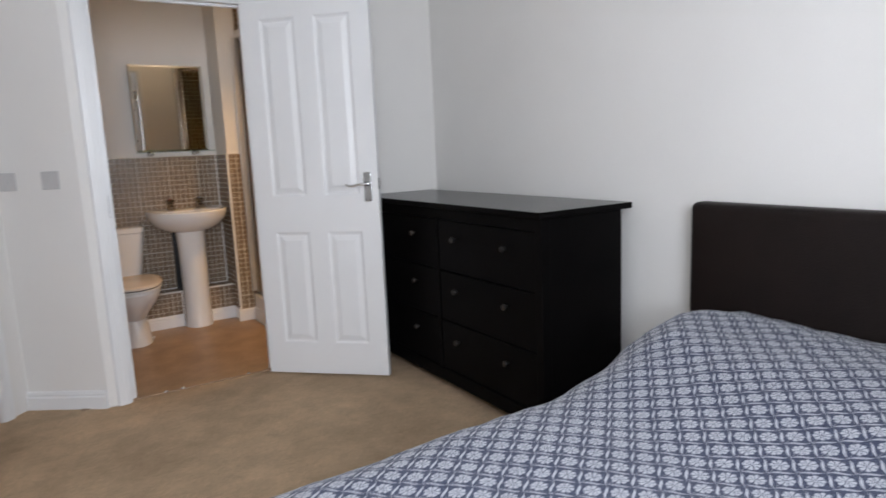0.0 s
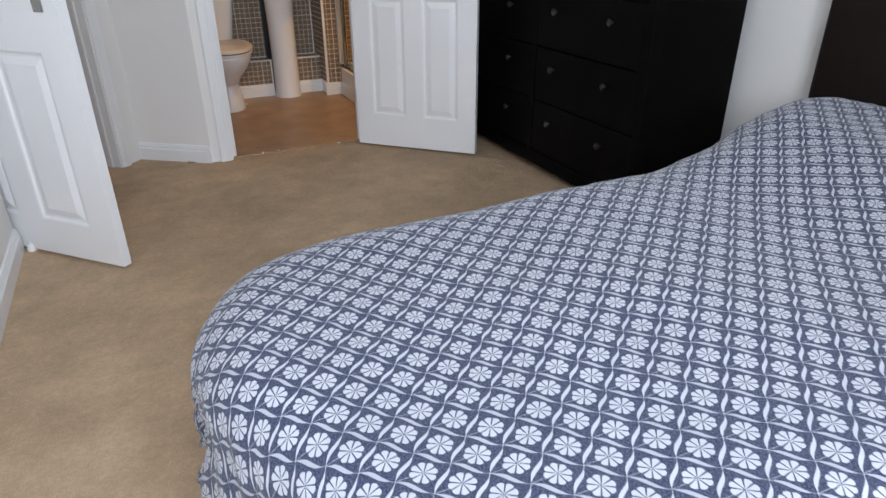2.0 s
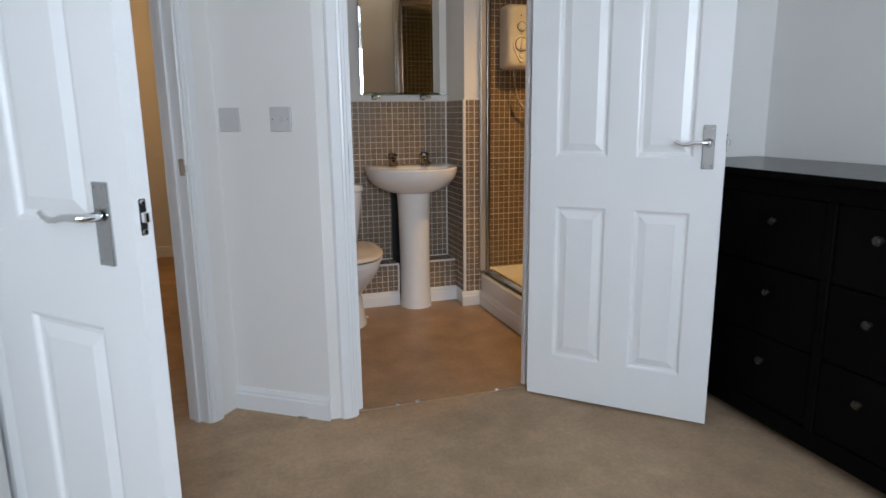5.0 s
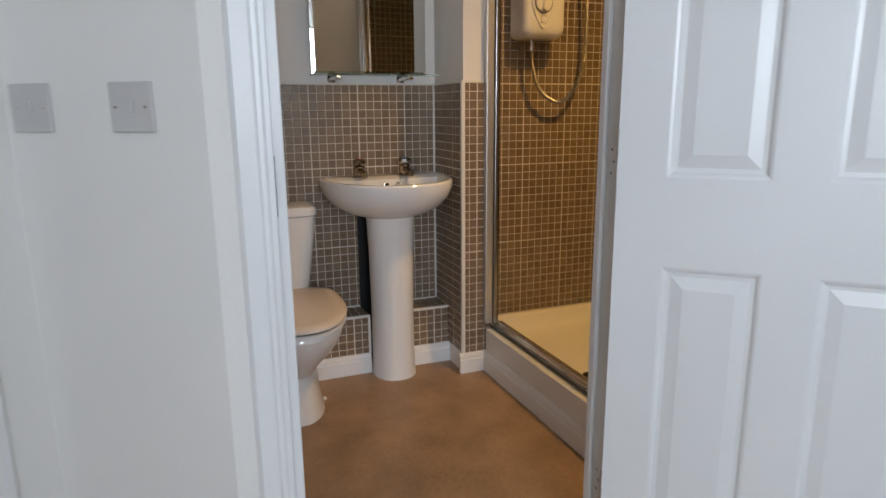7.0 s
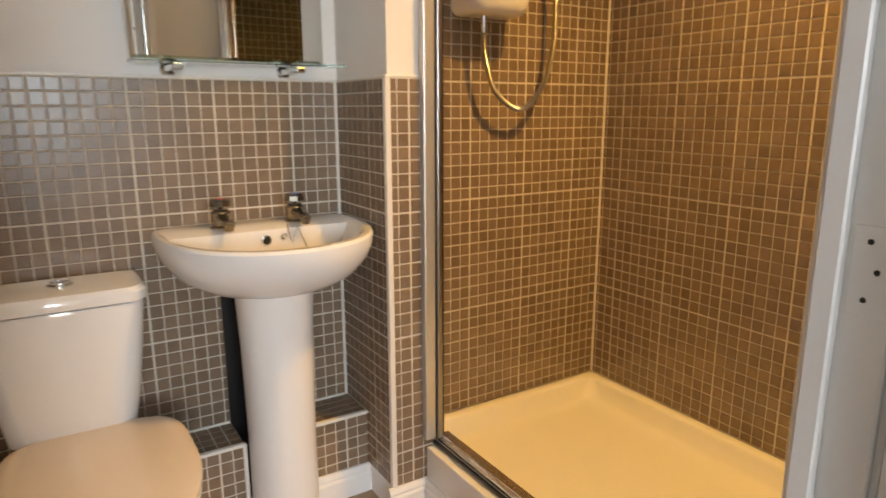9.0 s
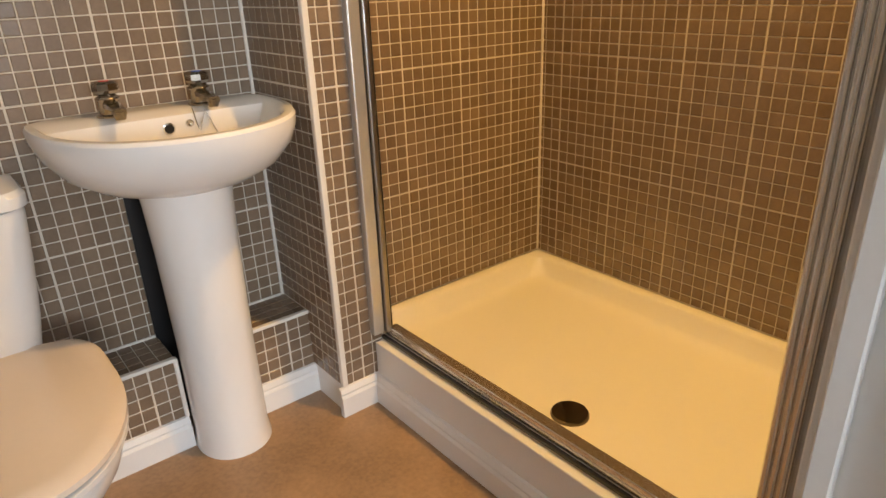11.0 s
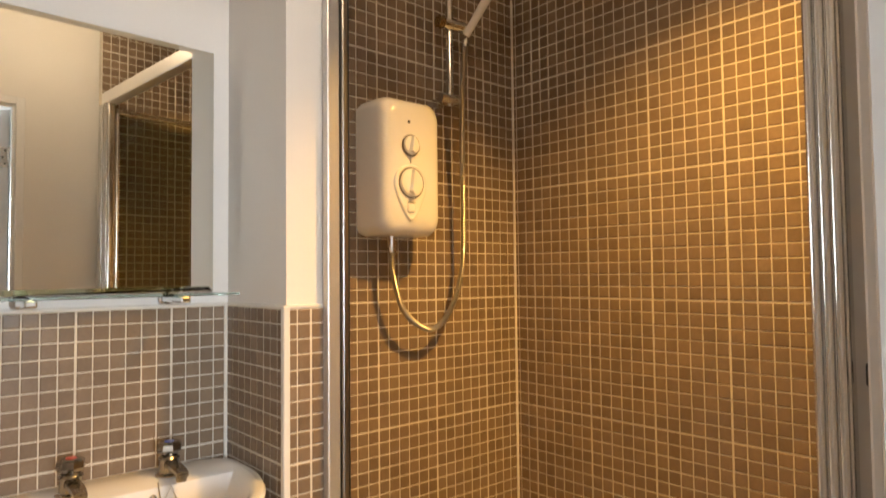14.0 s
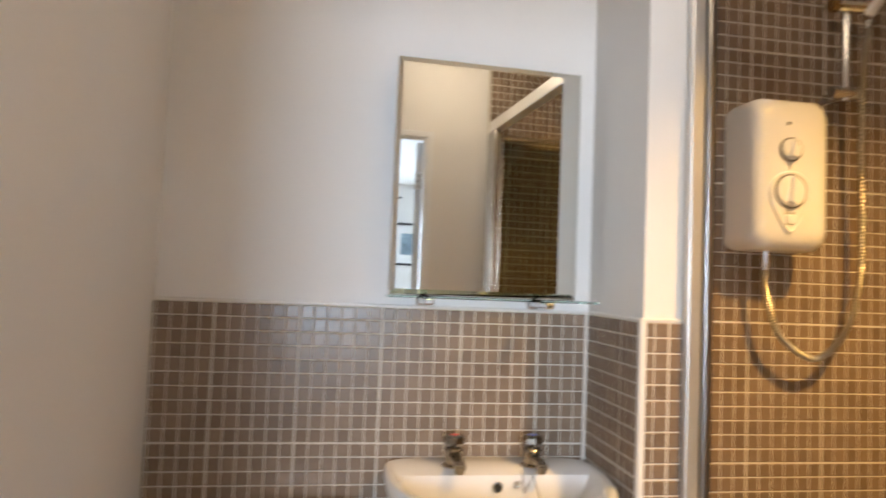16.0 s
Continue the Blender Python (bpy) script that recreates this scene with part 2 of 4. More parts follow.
floor = part("floor", box(-1.0, 2.8, -1.9, 7.2, -0.2, 0.0), CARPET)
tagged(floor, "beige cut-pile carpet with faint trodden stains", "floor", kind="structure")
vinyl = part("floor_ensuite", box(0.44, 2.45, 3.61, 5.125, 0.0, 0.004), VINYL)
tagged(vinyl, "tan mottled sheet vinyl flooring", "floor", kind="structure")
ceiling = part("ceiling", box(-1.0, 2.8, -1.9, 7.2, TOP, TOP + 0.15), CEIL)
tagged(ceiling, "plain white painted ceiling", "ceiling", kind="structure")


# ---- skirting, door frames, window ----
def along(a, b, s):
    a, b = Vector(a), Vector(b)
    return tuple(a + (b - a).normalized() * s)


skirting(((RX, BY), (RX, EY)), ((RX, EY), (1.46, EY)), (DR, D), (E, LC), (LC, (LC[0], BY)), ((LC[0], BY), (RX, BY)))
skirting(((-0.62, 4.86), (-0.62, 1.5)), ((-0.62, 7.0), (-0.62, 5.78)), ((0.34, 7.0), (-0.62, 7.0)), ((0.34, 5.2), (0.34, 7.0)))
ARCH = [(0.0, 0.0), (0.06, 0.0), (0.06, 0.009), (0.052, 0.016), (0.022, 0.015), (0.016, 0.011), (0.009, 0.012), (0.003, 0.008), (0.0, 0.008)]


def door_frame(name, m, width, head, wall_thick, label, both=True, rebate=0.0):
    """Lining, stops and architraves round an opening that runs along local x; the leaf closes at local y = 0."""
    ob = thing(name, m, label, "door frame", kind="structure")
    for x0, x1 in ((-0.03, -rebate), (width, width + 0.03)):
        part("jamb", box(x0, x1, -0.002, wall_thick + 0.002, 0, head + 0.03, 0.002, 1), GLOSS, ob)
    part("head_lining", box(-rebate, width, -0.002, wall_thick + 0.002, head, head + 0.03, 0.002, 1), GLOSS, ob)
    for x0, x1 in ((-rebate, 0.012), (width - 0.012, width)):
        part("door_stop", box(x0, x1, 0.04, 0.062, 0, head, 0.002, 1), GLOSS, ob)
    part("door_stop", box(0.012, width - 0.012, 0.04, 0.062, head - 0.012, head, 0.002, 1), GLOSS, ob)
    for y, out in ((0.0, -1), (wall_thick, 1))[:2 if both else 1]:
        for x, side in ((-0.008 - rebate, -1), (width + 0.008, 1)):
            rings = [[(x + side * a, y + out * b, z) for a, b in ARCH] for z in (0.0, head + 0.068)]
            part("architrave", loft(rings), GLOSS, ob)
        rings = [[(x, y + out * b, head + 0.008 + a) for a, b in ARCH] for x in (-0.008 - rebate, width + 0.008)]
        part("architrave", loft(rings), GLOSS, ob)
    return ob


frame_en = door_frame("door_frame_ensuite", pose(0.68, EY, 0), 0.72, 1.99, 0.07, "white gloss moulded frame of the ensuite doorway", both=False, rebate=0.012)
part("strike_plate", box(-0.013, -0.0105, 0.003, 0.038, 0.94, 1.05, 0.0005, 1), DARKM, frame_en, "dark metal strike plate")
for hz in (0.23, 1.012, 1.79):
    plate = part("hinge_plate", box(0.7188, 0.7205, 0.003, 0.036, hz - 0.04, hz + 0.04, 0.0004, 1), GLOSS, frame_en, "painted-over hinge plate")
    for k in range(3):
        part("screw", lathe([(0.0028, 0), (0.0024, 0.001), (0.001, 0.0012)], 10, Matrix.Translation((0.7189, 0.022 - 0.008 * (k % 2), hz - 0.026 + 0.026 * k)) @ Matrix.Rotation(radians(-90), 4, "Y")), DARKM, plate)
turn_hall = math.degrees(math.atan2(D[1] - E[1], D[0] - E[0]))
p_hall = along(D, E, 0.995)
frame_hall = door_frame("door_frame_hall", pose(p_hall[0], p_hall[1], 0, 0, 0, turn_hall), 0.83, 1.99, 0.1, "white gloss moulded frame of the bedroom doorway")
part("strike_plate", box(0.8285, 0.831, 0.004, 0.03, 0.945, 1.005, 0.0005, 1), CHROME, frame_hall, "chrome strike plate")
part("strike_lip", box(0.822, 0.831, -0.008, 0.006, 0.96, 0.985, 0.002, 1), CHROME, frame_hall)

window = thing("window_1", pose(0, BY, 0), "white plastic casement window with clear panes", "window", kind="structure")
wx0, wx1 = LC[0] + 0.08, LC[0] + 1.23
for x0, x1, z0, z1 in ((wx0, wx1, 0.9, 0.96), (wx0, wx1, 2.04, 2.1), (wx0, wx0 + 0.06, 0.96, 2.04), (wx1 - 0.06, wx1, 0.96, 2.04), ((wx0 + wx1) / 2 - 0.035, (wx0 + wx1) / 2 + 0.035, 0.96, 2.04)):
    part("window_frame", box(x0, x1, -0.21, -0.15, z0, z1, 0.006, 2), PLASTIC, window)
for x0, x1 in ((wx0 + 0.06, (wx0 + wx1) / 2 - 0.035), ((wx0 + wx1) / 2 + 0.035, wx1 - 0.06)):
    pane = part("pane", box(x0, x1, -0.184, -0.176, 0.96, 2.04), GLASS, window)
    pane.visible_shadow = False
part("window_sill", box(wx0 - 0.04, wx1 + 0.04, -0.15, 0.05, 0.9, 0.925, 0.008, 2), GLOSS, window)
ground = part("ground", box(-300, 300, -600, 300, -3.2, -3.0), material("lawn", (0.07, 0.11, 0.04), 0.95, vary=0.3, scale=0.8, grain=12, bump=0.3))
tagged(ground, "mown green lawn outside below the window", "ground", kind="structure")


# ---- doors ----
def panelled_leaf(width, height, thick, xs, zs, mat, parent, name="leaf"):
    """A moulded leaf with sunk and raised panels on both faces."""
    bm = bmesh.new()
    xg = sorted({0.0, width, *[v for p in xs for v in p]})
    zg = sorted({0.0, height, *[v for p in zs for v in p]})
    for face, sign in ((-thick, 1), (0.0, -1)):
        for i in range(len(xg) - 1):
            for k in range(len(zg) - 1):
                x0, x1, z0, z1 = xg[i], xg[i + 1], zg[k], zg[k + 1]
                if any(abs(x0 - p[0]) < 1e-6 for p in xs) and any(abs(z0 - p[0]) < 1e-6 for p in zs):
                    steps = [(0.0, 0.0), (0.006, 0.002), (0.011, 0.008), (0.02, 0.009), (0.042, 0.003), (0.047, 0.0015)]
                    rings = [[bm.verts.new((x, face + sign * d, z)) for x, z in ((x0 + o, z0 + o), (x1 - o, z0 + o), (x1 - o, z1 - o), (x0 + o, z1 - o))] for o, d in steps]
                    for p, q in zip(rings, rings[1:]):
                        for j in range(4):
                            bm.faces.new((p[j], p[(j + 1) % 4], q[(j + 1) % 4], q[j]))
                    bm.faces.new(rings[-1])
                else:
                    bm.faces.new([bm.verts.new((x, face, z)) for x, z in ((x0, z0), (x1, z0), (x1, z1), (x0, z1))])
    e = [[bm.verts.new((x, y, z)) for x, z in ((0, 0), (width, 0), (width, height), (0, height))] for y in (-thick, 0.0)]
    for j in range(4):
        bm.faces.new((e[0][j], e[0][(j + 1) % 4], e[1][(j + 1) % 4], e[1][j]))
    bmesh.ops.remove_doubles(bm, verts=bm.verts[:], dist=1e-5)
    return part(name, bm, mat, parent)


def lever(parent, x, y, z, out, way, turn=True):
    """A scroll lever on a long backplate; out: the face's side, way: towards the hinge."""
    plate = part("handle_plate", box(x - 0.02, x + 0.02, min(y, y + out * 0.006), max(y, y + out * 0.006), z - 0.09, z + 0.06, 0.002, 2), HANDLE, parent, "chrome backplate")
    for dz in (-0.08, 0.05):
        for dx in (-0.012, 0.012):
            part("screw", lathe([(0.0035, 0), (0.003, 0.0015), (0.001, 0.002)], 10, Matrix.Translation((x + dx, y + out * 0.006, z + dz)) @ Matrix.Rotation(radians(90 * out), 4, "X")), CHROME, plate)
    if turn:
        part("thumb_turn", lathe([(0.011, 0), (0.011, 0.006), (0.008, 0.01), (0.006, 0.018), (0.003, 0.02)], 16, Matrix.Translation((x, y + out * 0.005, z - 0.055)) @ Matrix.Rotation(radians(90 * out), 4, "X")), DARKM, plate, "dark thumb turn")
    part("rose", lathe([(0.016, 0), (0.015, 0.006), (0.011, 0.01)], 20, Matrix.Translation((x, y + out * 0.006, z)) @ Matrix.Rotation(radians(90 * out), 4, "X")), CHROME, plate)
    pts = [(x, y + out * 0.01, z), (x, y + out * 0.035, z), (x + way * 0.006, y + out * 0.046, z + 0.001), (x + way * 0.02, y + out * 0.05, z + 0.002), (x + way * 0.04, y + out * 0.051, z + 0.001),
           (x + way * 0.06, y + out * 0.051, z - 0.005), (x + way * 0.08, y + out * 0.051, z - 0.006), (x + way * 0.095, y + out * 0.051, z + 0.0), (x + way * 0.104, y + out * 0.051, z + 0.007)]
    part("lever", tube(pts, lambda i: 0.009 if i < 2 else 0.0085 - 0.0004 * i, 12), CHROME, parent, "curved chrome lever", smooth=True)


def door(name, m, width, label, drop=0.0, inset=0.055, hinge_z=(0.22, 1.04, 1.78), turn=True):
    ob = thing(name, m, label, "door")
    a = width / 0.69
    panelled_leaf(width, 1.972, 0.035, ((0.1 * a, 0.295 * a), (0.395 * a, 0.59 * a)), ((0.172 - drop, 0.786 - drop), (0.975 - drop, 1.885 - drop)), GLOSS, ob)
    for y, out in ((-0.035, -1), (0.0, 1)):
        lever(ob, width - inset, y, 1.03 - 2 * drop, out, -1, turn)
    part("latch_plate", box(width - 0.006, width + 0.001, -0.0275, -0.0075, 0.995 - 2 * drop, 1.065 - 2 * drop, 0.006, 4), DARKM, ob, "dark latch plate on the edge")
    for dz in (-0.026, 0.026):
        part("latch_screw", lathe([(0.005, 0), (0.004, 0.0012), (0.001, 0.0014)], 10, Matrix.Translation((width + 0.001, -0.0175, 1.03 - 2 * drop + dz)) @ Matrix.Rotation(radians(90), 4, "Y")), CHROME, ob)
    part("latch_bolt", box(width, width + 0.011, -0.023, -0.012, 1.02 - 2 * drop, 1.04 - 2 * drop, 0.003, 2), CHROME, ob)
    for hz in hinge_z:
        hinge = part("hinge", box(-0.0015, 0.0005, -0.034, -0.002, hz - 0.04, hz + 0.04, 0.0004, 1), ALU, ob)
        part("knuckle", rod((-0.003, 0.006, hz - 0.04), (-0.003, 0.006, hz + 0.04), 0.005), ALU, hinge)
        for k in range(3):
            part("screw", lathe([(0.0045, 0), (0.003, 0.001)], 8, Matrix.Translation((-0.0016, -0.012 - 0.01 * (k % 2), hz - 0.026 + 0.026 * k)) @ Matrix.Rotation(radians(-90), 4, "Y")), DARKM, hinge)
    return ob


door("door_ensuite", pose(1.394, 3.556, 0.012, 0, 0, -44.3), 0.69, "white moulded four-panel door standing open beside the dresser")
door("door_bedroom", pose(-0.442, 3.073, 0.012, 0, 0, -46.0), 0.826, "white moulded four-panel bedroom door standing half open", 0.032, 0.08, turn=False)
hall_door = thing("door_hall", pose(-0.615, 5.70, 0.012, 0, 0, -90), "white panelled closed door in the hall", "door")
panelled_leaf(0.76, 1.972, 0.02, ((0.11, 0.325), (0.435, 0.65)), ((0.175, 0.79), (0.995, 1.85)), GLOSS, hall_door)
part("handle_knob", lathe([(0.012, 0), (0.01, 0.02), (0.024, 0.035), (0.022, 0.05), (0.008, 0.056)], 18, Matrix.Translation((0.7, 0.0, 1.0)) @ Matrix.Rotation(radians(-90), 4, "X")), CHROME, hall_door, smooth=True)
for y0, y1 in ((4.87, 4.93), (5.71, 5.77)):
    t = part("trim", box(-0.62, -0.602, y0, y1, 0, 2.05, 0.004, 2), GLOSS)
    tagged(t, "white door architrave in the hall", "trim", kind="structure")
stop = part("door_stopper", lathe([(0.018, 0), (0.018, 0.012), (0.012, 0.03), (0.006, 0.034)], 18, pose(-0.215, 2.79, 0.0)), PLASTIC, smooth=True)
tagged(stop, "small white rubber door stop on the carpet", "door stop")

# ---- switches and sockets ----
def plate_on(name, at, turn, width, height, label, category, rockers=(), holes=()):
    """A moulded plate facing local -y."""
    ob = thing(name, pose(*at, 0, 0, turn), label, category)
    part("plate", box(-width / 2, width / 2, -0.009, 0, -height / 2, height / 2, 0.003, 2), GREYP, ob)
    for x, w, h in rockers:
        part("rocker", box(x - w / 2, x + w / 2, -0.013, -0.008, -h / 2, h / 2, 0.0015, 2), GREYP, ob)
    for x, z in holes:
        part("screw", lathe([(0.003, 0), (0.0025, 0.001)], 8, Matrix.Translation((x, -0.009, z)) @ Matrix.Rotation(radians(90), 4, "X")), ALU, ob)
    return ob


dturn = math.degrees(math.atan2(DR[1] - D[1], DR[0] - D[0]))
for s in (0.062, 0.275):
    p = along(D, DR, s + 0.0)
    tagged(plate_on("light_switch", (p[0], p[1], 1.137), dturn, 0.086, 0.086, "grey-white plastic light switch plate on the wall", "switch", [(0, 0.012, 0.024)], [(-0.03, 0), (0.03, 0)]), group="switches on the angled wall")
plate_on("wall_socket", (LC[0], 2.52, 0.472), 90, 0.146, 0.086, "white double electric socket low on the wall", "socket", [(-0.04, 0.012, 0.016), (0.04, 0.012, 0.016)], [(-0.06, 0), (0.06, 0)])
plate_on("aerial_socket", (LC[0], 2.37, 0.455), 90, 0.086, 0.086, "white single aerial socket low on the wall", "socket", [(0, 0.014, 0.014)], [(-0.03, 0), (0.03, 0)])


# ---- bed ----
bed = thing("bed", pose(0, 0, 0), "dark brown leather bed with a tall plain headboard", "bed")
part("headboard", box(2.425, 2.512, 0.1, 1.612, 0.06, 0.972, 0.028, 4), LEATHER, bed, smooth=True)
for y0, y1 in ((0.2, 0.25), (1.42, 1.47)):
    part("side_rail", box(0.52, 2.43, y0, y1, 0.08, 0.26, 0.015, 3), LEATHER, bed, smooth=True)
part("foot_rail", box(0.52, 0.56, 0.25, 1.42, 0.08, 0.26, 0.015, 3), LEATHER, bed, smooth=True)
for x, y in ((0.55, 0.24), (0.55, 1.43), (2.4, 0.24), (2.4, 1.43)):
    part("leg", rod((x, y, 0), (x, y, 0.1), 0.022, 0.028), BLACKWOOD, bed)
part("slat_base", box(0.54, 2.43, 0.22, 1.45, 0.16, 0.2), BLACKWOOD, bed)
mattress = part("mattress", box(0.5, 2.42, 0.34, 1.3, 0.2, 0.43, 0.06, 4), material("white_ticking", (0.75, 0.74, 0.7), 0.9, vary=0.04, scale=8, grain=300, bump=0.2), smooth=True)
tagged(mattress, "white quilted mattress under the duvet", "mattress")


class Maths:
    """Builds chains of Math nodes."""

    def __init__(self, tree):
        self.tree = tree

    def __call__(self, op, a, b=None, c=None):
        n = self.tree.nodes.new("ShaderNodeMath")
        n.operation = op
        for k, v in enumerate((a, b, c)):
            if v is None:
                continue
            if isinstance(v, (int, float)):
                n.inputs[k].default_value = v
            else:
                self.tree.links.new(v, n.inputs[k])
        return n.outputs[0]


def floral_print(cell=0.052, turn=-48.0):
    """Slate-blue cotton printed with white eight-petal flowers in a lattice of leaves."""
    m = bpy.data.materials.new("floral_cotton")
    m.use_nodes = True
    nt = m.node_tree
    n, link, f = nt.nodes, nt.links.new, Maths(nt)
    b = n["Principled BSDF"]
    b.inputs["Roughness"].default_value, b.inputs["Specular IOR Level"].default_value = 0.9, 0.2
    b.inputs["Sheen Weight"].default_value = 0.15
    uv, mp, xyz = n.new("ShaderNodeUVMap"), n.new("ShaderNodeMapping"), n.new("ShaderNodeSeparateXYZ")
    mp.inputs["Rotation"].default_value[2] = radians(-turn)
    mp.inputs["Scale"].default_value = (1 / cell, 1 / cell, 1)
    link(uv.outputs[0], mp.inputs[0])
    wob = n.new("ShaderNodeTexNoise")
    wob.inputs["Scale"].default_value = 60
    link(uv.outputs[0], wob.inputs[0])
    link(mp.outputs[0], xyz.inputs[0])
    px, py = xyz.outputs[0], xyz.outputs[1]
    u = f("SUBTRACT", f("FRACT", px), 0.5)
    v = f("SUBTRACT", f("FRACT", py), 0.5)
    r = f("SQRT", f("ADD", f("MULTIPLY", u, u), f("MULTIPLY", v, v)))
    th = f("ARCTAN2", v, u)
    lobes = f("ABSOLUTE", f("COSINE", f("MULTIPLY", f("ADD", th, 0.2), 4)))
    rim = f("ADD", 0.265, f("MULTIPLY", f("POWER", lobes, 0.6), 0.08))
    petal = f("MULTIPLY", f("LESS_THAN", r, rim), f("GREATER_THAN", f("MULTIPLY", lobes, f("ADD", r, 0.16)), 0.135))

    def leaf(s, d, bend, fat):
        """A lens along s that straddles the cell's edge at d = 0.5, curved by bend."""
        off = f("MULTIPLY", f("SINE", f("MULTIPLY", s, 2 * math.pi)), bend)
        edge = f("ABSOLUTE", f("ADD", f("SUBTRACT", f("FRACT", f("ADD", d, 1.0)), 0.5), off))
        wide = f("SUBTRACT", f("MULTIPLY", f("COSINE", f("MULTIPLY", f("ADD", s, 0.04), math.pi)), fat), 0.014)
        return f("LESS_THAN", edge, f("MAXIMUM", wide, 0.006))

    la = leaf(u, v, 0.035, 0.075)
    lb = leaf(v, u, -0.035, 0.072)
    stem = f("MULTIPLY", f("LESS_THAN", f("ABSOLUTE", f("SUBTRACT", u, v)), 0.013), f("MULTIPLY", f("LESS_THAN", u, -0.1), f("GREATER_THAN", r, 0.3)))
    mask = f("MAXIMUM", f("MAXIMUM", petal, f("MULTIPLY", stem, 0.6)), f("MAXIMUM", f("MULTIPLY", la, 0.8), lb))
    fleck, fine = n.new("ShaderNodeTexNoise"), n.new("ShaderNodeTexNoise")
    fleck.inputs["Scale"].default_value, fleck.inputs["Detail"].default_value = 420, 4
    fine.inputs["Scale"].default_value = 9
    link(uv.outputs[0], fleck.inputs[0])
    link(uv.outputs[0], fine.inputs[0])
    dark, pale, both = (n.new("ShaderNodeMix") for _ in range(3))
    for x in (dark, pale, both):
        x.data_type = "RGBA"
    dark.inputs[6].default_value, dark.inputs[7].default_value = (0.006, 0.009, 0.026, 1), (0.075, 0.09, 0.15, 1)
    pale.inputs[6].default_value, pale.inputs[7].default_value = (0.34, 0.35, 0.39, 1), (0.44, 0.45, 0.49, 1)
    rr = n.new("ShaderNodeMapRange")
    rr.inputs[1].default_value, rr.inputs[2].default_value = 0.38, 0.66
    link(fleck.outputs[0], rr.inputs[0])
    link(rr.outputs[0], dark.inputs[0])
    link(fine.outputs[0], pale.inputs[0])
    link(mask, both.inputs[0])
    link(dark.outputs[2], both.inputs[6])
    link(pale.outputs[2], both.inputs[7])
    link(both.outputs[2], b.inputs["Base Color"])
    bp = n.new("ShaderNodeBump")
    bp.inputs["Strength"].default_value, bp.inputs["Distance"].default_value = 0.25, 0.004
    link(fleck.outputs[0], bp.inputs["Height"])
    link(bp.outputs[0], b.inputs["Normal"])
    return m


FLORAL = floral_print()


def smooth_step(a, b, x):
    k = min(1.0, max(0.0, (x - a) / (b - a)))
    return k * k * (3 - 2 * k)


def roll_over(e, r):
    """How far cloth goes out and down when e of it hangs over an edge of radius r."""
    if e <= 0:
        return 0.0, 0.0
    if e < r * math.pi / 2:
        return r * math.sin(e / r), r * (1 - math.cos(e / r))
    return r + 0.06 * (e - r * math.pi / 2), r + e - r * math.pi / 2


def bed_top(x, y):
    z = 0.514 + 0.024 * smooth_step(0.45, 1.3, x)
    hump = smooth_step(1.44, 2.12, x) * (1 - 0.45 * smooth_step(2.2, 2.42, x))
    return z + 0.105 * hump * (0.86 + 0.14 * smooth_step(0.9, 1.35, y))


duvet_bm = bmesh.new()
uvl = duvet_bm.loops.layers.uv.new("UVMap")
NU, NV = 150, 130
flat = {}
grid = []
for i in range(NU + 1):
    u = 0.02 + (2.415 - 0.02) * i / NU
    row = []
    for j in range(NV + 1):
        v = -0.26 + (1.86 + 0.26) * j / NV
        pull = 0.11 * (1 - smooth_step(0.6, 0.98, v))
        xf = 0.385 + pull
        flare = 0.1 * smooth_step(1.7, 2.3, u)
        ye = 1.25 + flare
        cx, cy, rc = xf + 0.2, ye - 0.2, 0.2
        ex, sx = roll_over(xf - u, 0.11)
        ey, sy = roll_over(v - ye, 0.24)
        en, sn = roll_over(0.42 - v, 0.18)
        if u < cx and v > cy:
            dx, dy = cx - u, v - cy
            d = math.hypot(dx, dy)
            bend = 0.11 + 0.13 * (dy / d) ** 2
            eo, so = roll_over(d - rc, bend)
            go = min(d, rc) + eo
            x, y, drop = cx - dx / d * go, cy + dy / d * go, so
        else:
            x = xf - ex if u < xf else u
            y = ye + ey if v > ye else (0.42 - en if v < 0.42 else v)
            drop = (sx ** 1.6 + sy ** 1.6 + sn ** 1.6) ** (1 / 1.6)
        z = bed_top(x, y) - drop
        big = noise.noise((u * 2.2, v * 2.2, 3.0))
        fold = noise.noise((u * 7 + big, v * 3.2, 8.0)) * 0.006 + noise.noise((u * 19, v * 15, 1.0)) * 0.0022
        crease = noise.noise((u * 5, v * 16 + 2 * big, 5.0)) * 0.006 * smooth_step(1.5, 1.9, u)
        z += big * 0.009 + fold + crease
        hang = min(1.0, drop / 0.3)
        wave = (math.sin((u + v) * 19 + 4 * big) * 0.017 + math.sin((v - u) * 43 + 6 * big) * 0.008) * hang
        x -= wave if sx > sy else 0.0
        y += wave if sy >= sx else 0.0
        vert = duvet_bm.verts.new((x, y, max(z, 0.06)))
        flat[vert] = (u, v)
        row.append(vert)
    grid.append(row)
for i in range(NU):
    for j in range(NV):
        duvet_bm.faces.new((grid[i][j], grid[i + 1][j], grid[i + 1][j + 1], grid[i][j + 1]))
for face in duvet_bm.faces:
    for loop in face.loops:
        loop[uvl].uv = flat[loop.vert]
duvet = part("duvet", duvet_bm, FLORAL, smooth=True)
for p in duvet.data.polygons:
    p.use_smooth = True
duvet.data.attributes.remove(duvet.data.attributes["sharp_edge"]) if "sharp_edge" in duvet.data.attributes else None
sol = duvet.modifiers.new("thickness", "SOLIDIFY")
sol.thickness, sol.offset = 0.012, -1
tagged(duvet, "slate blue cotton duvet printed with white flowers on the bed", "duvet")

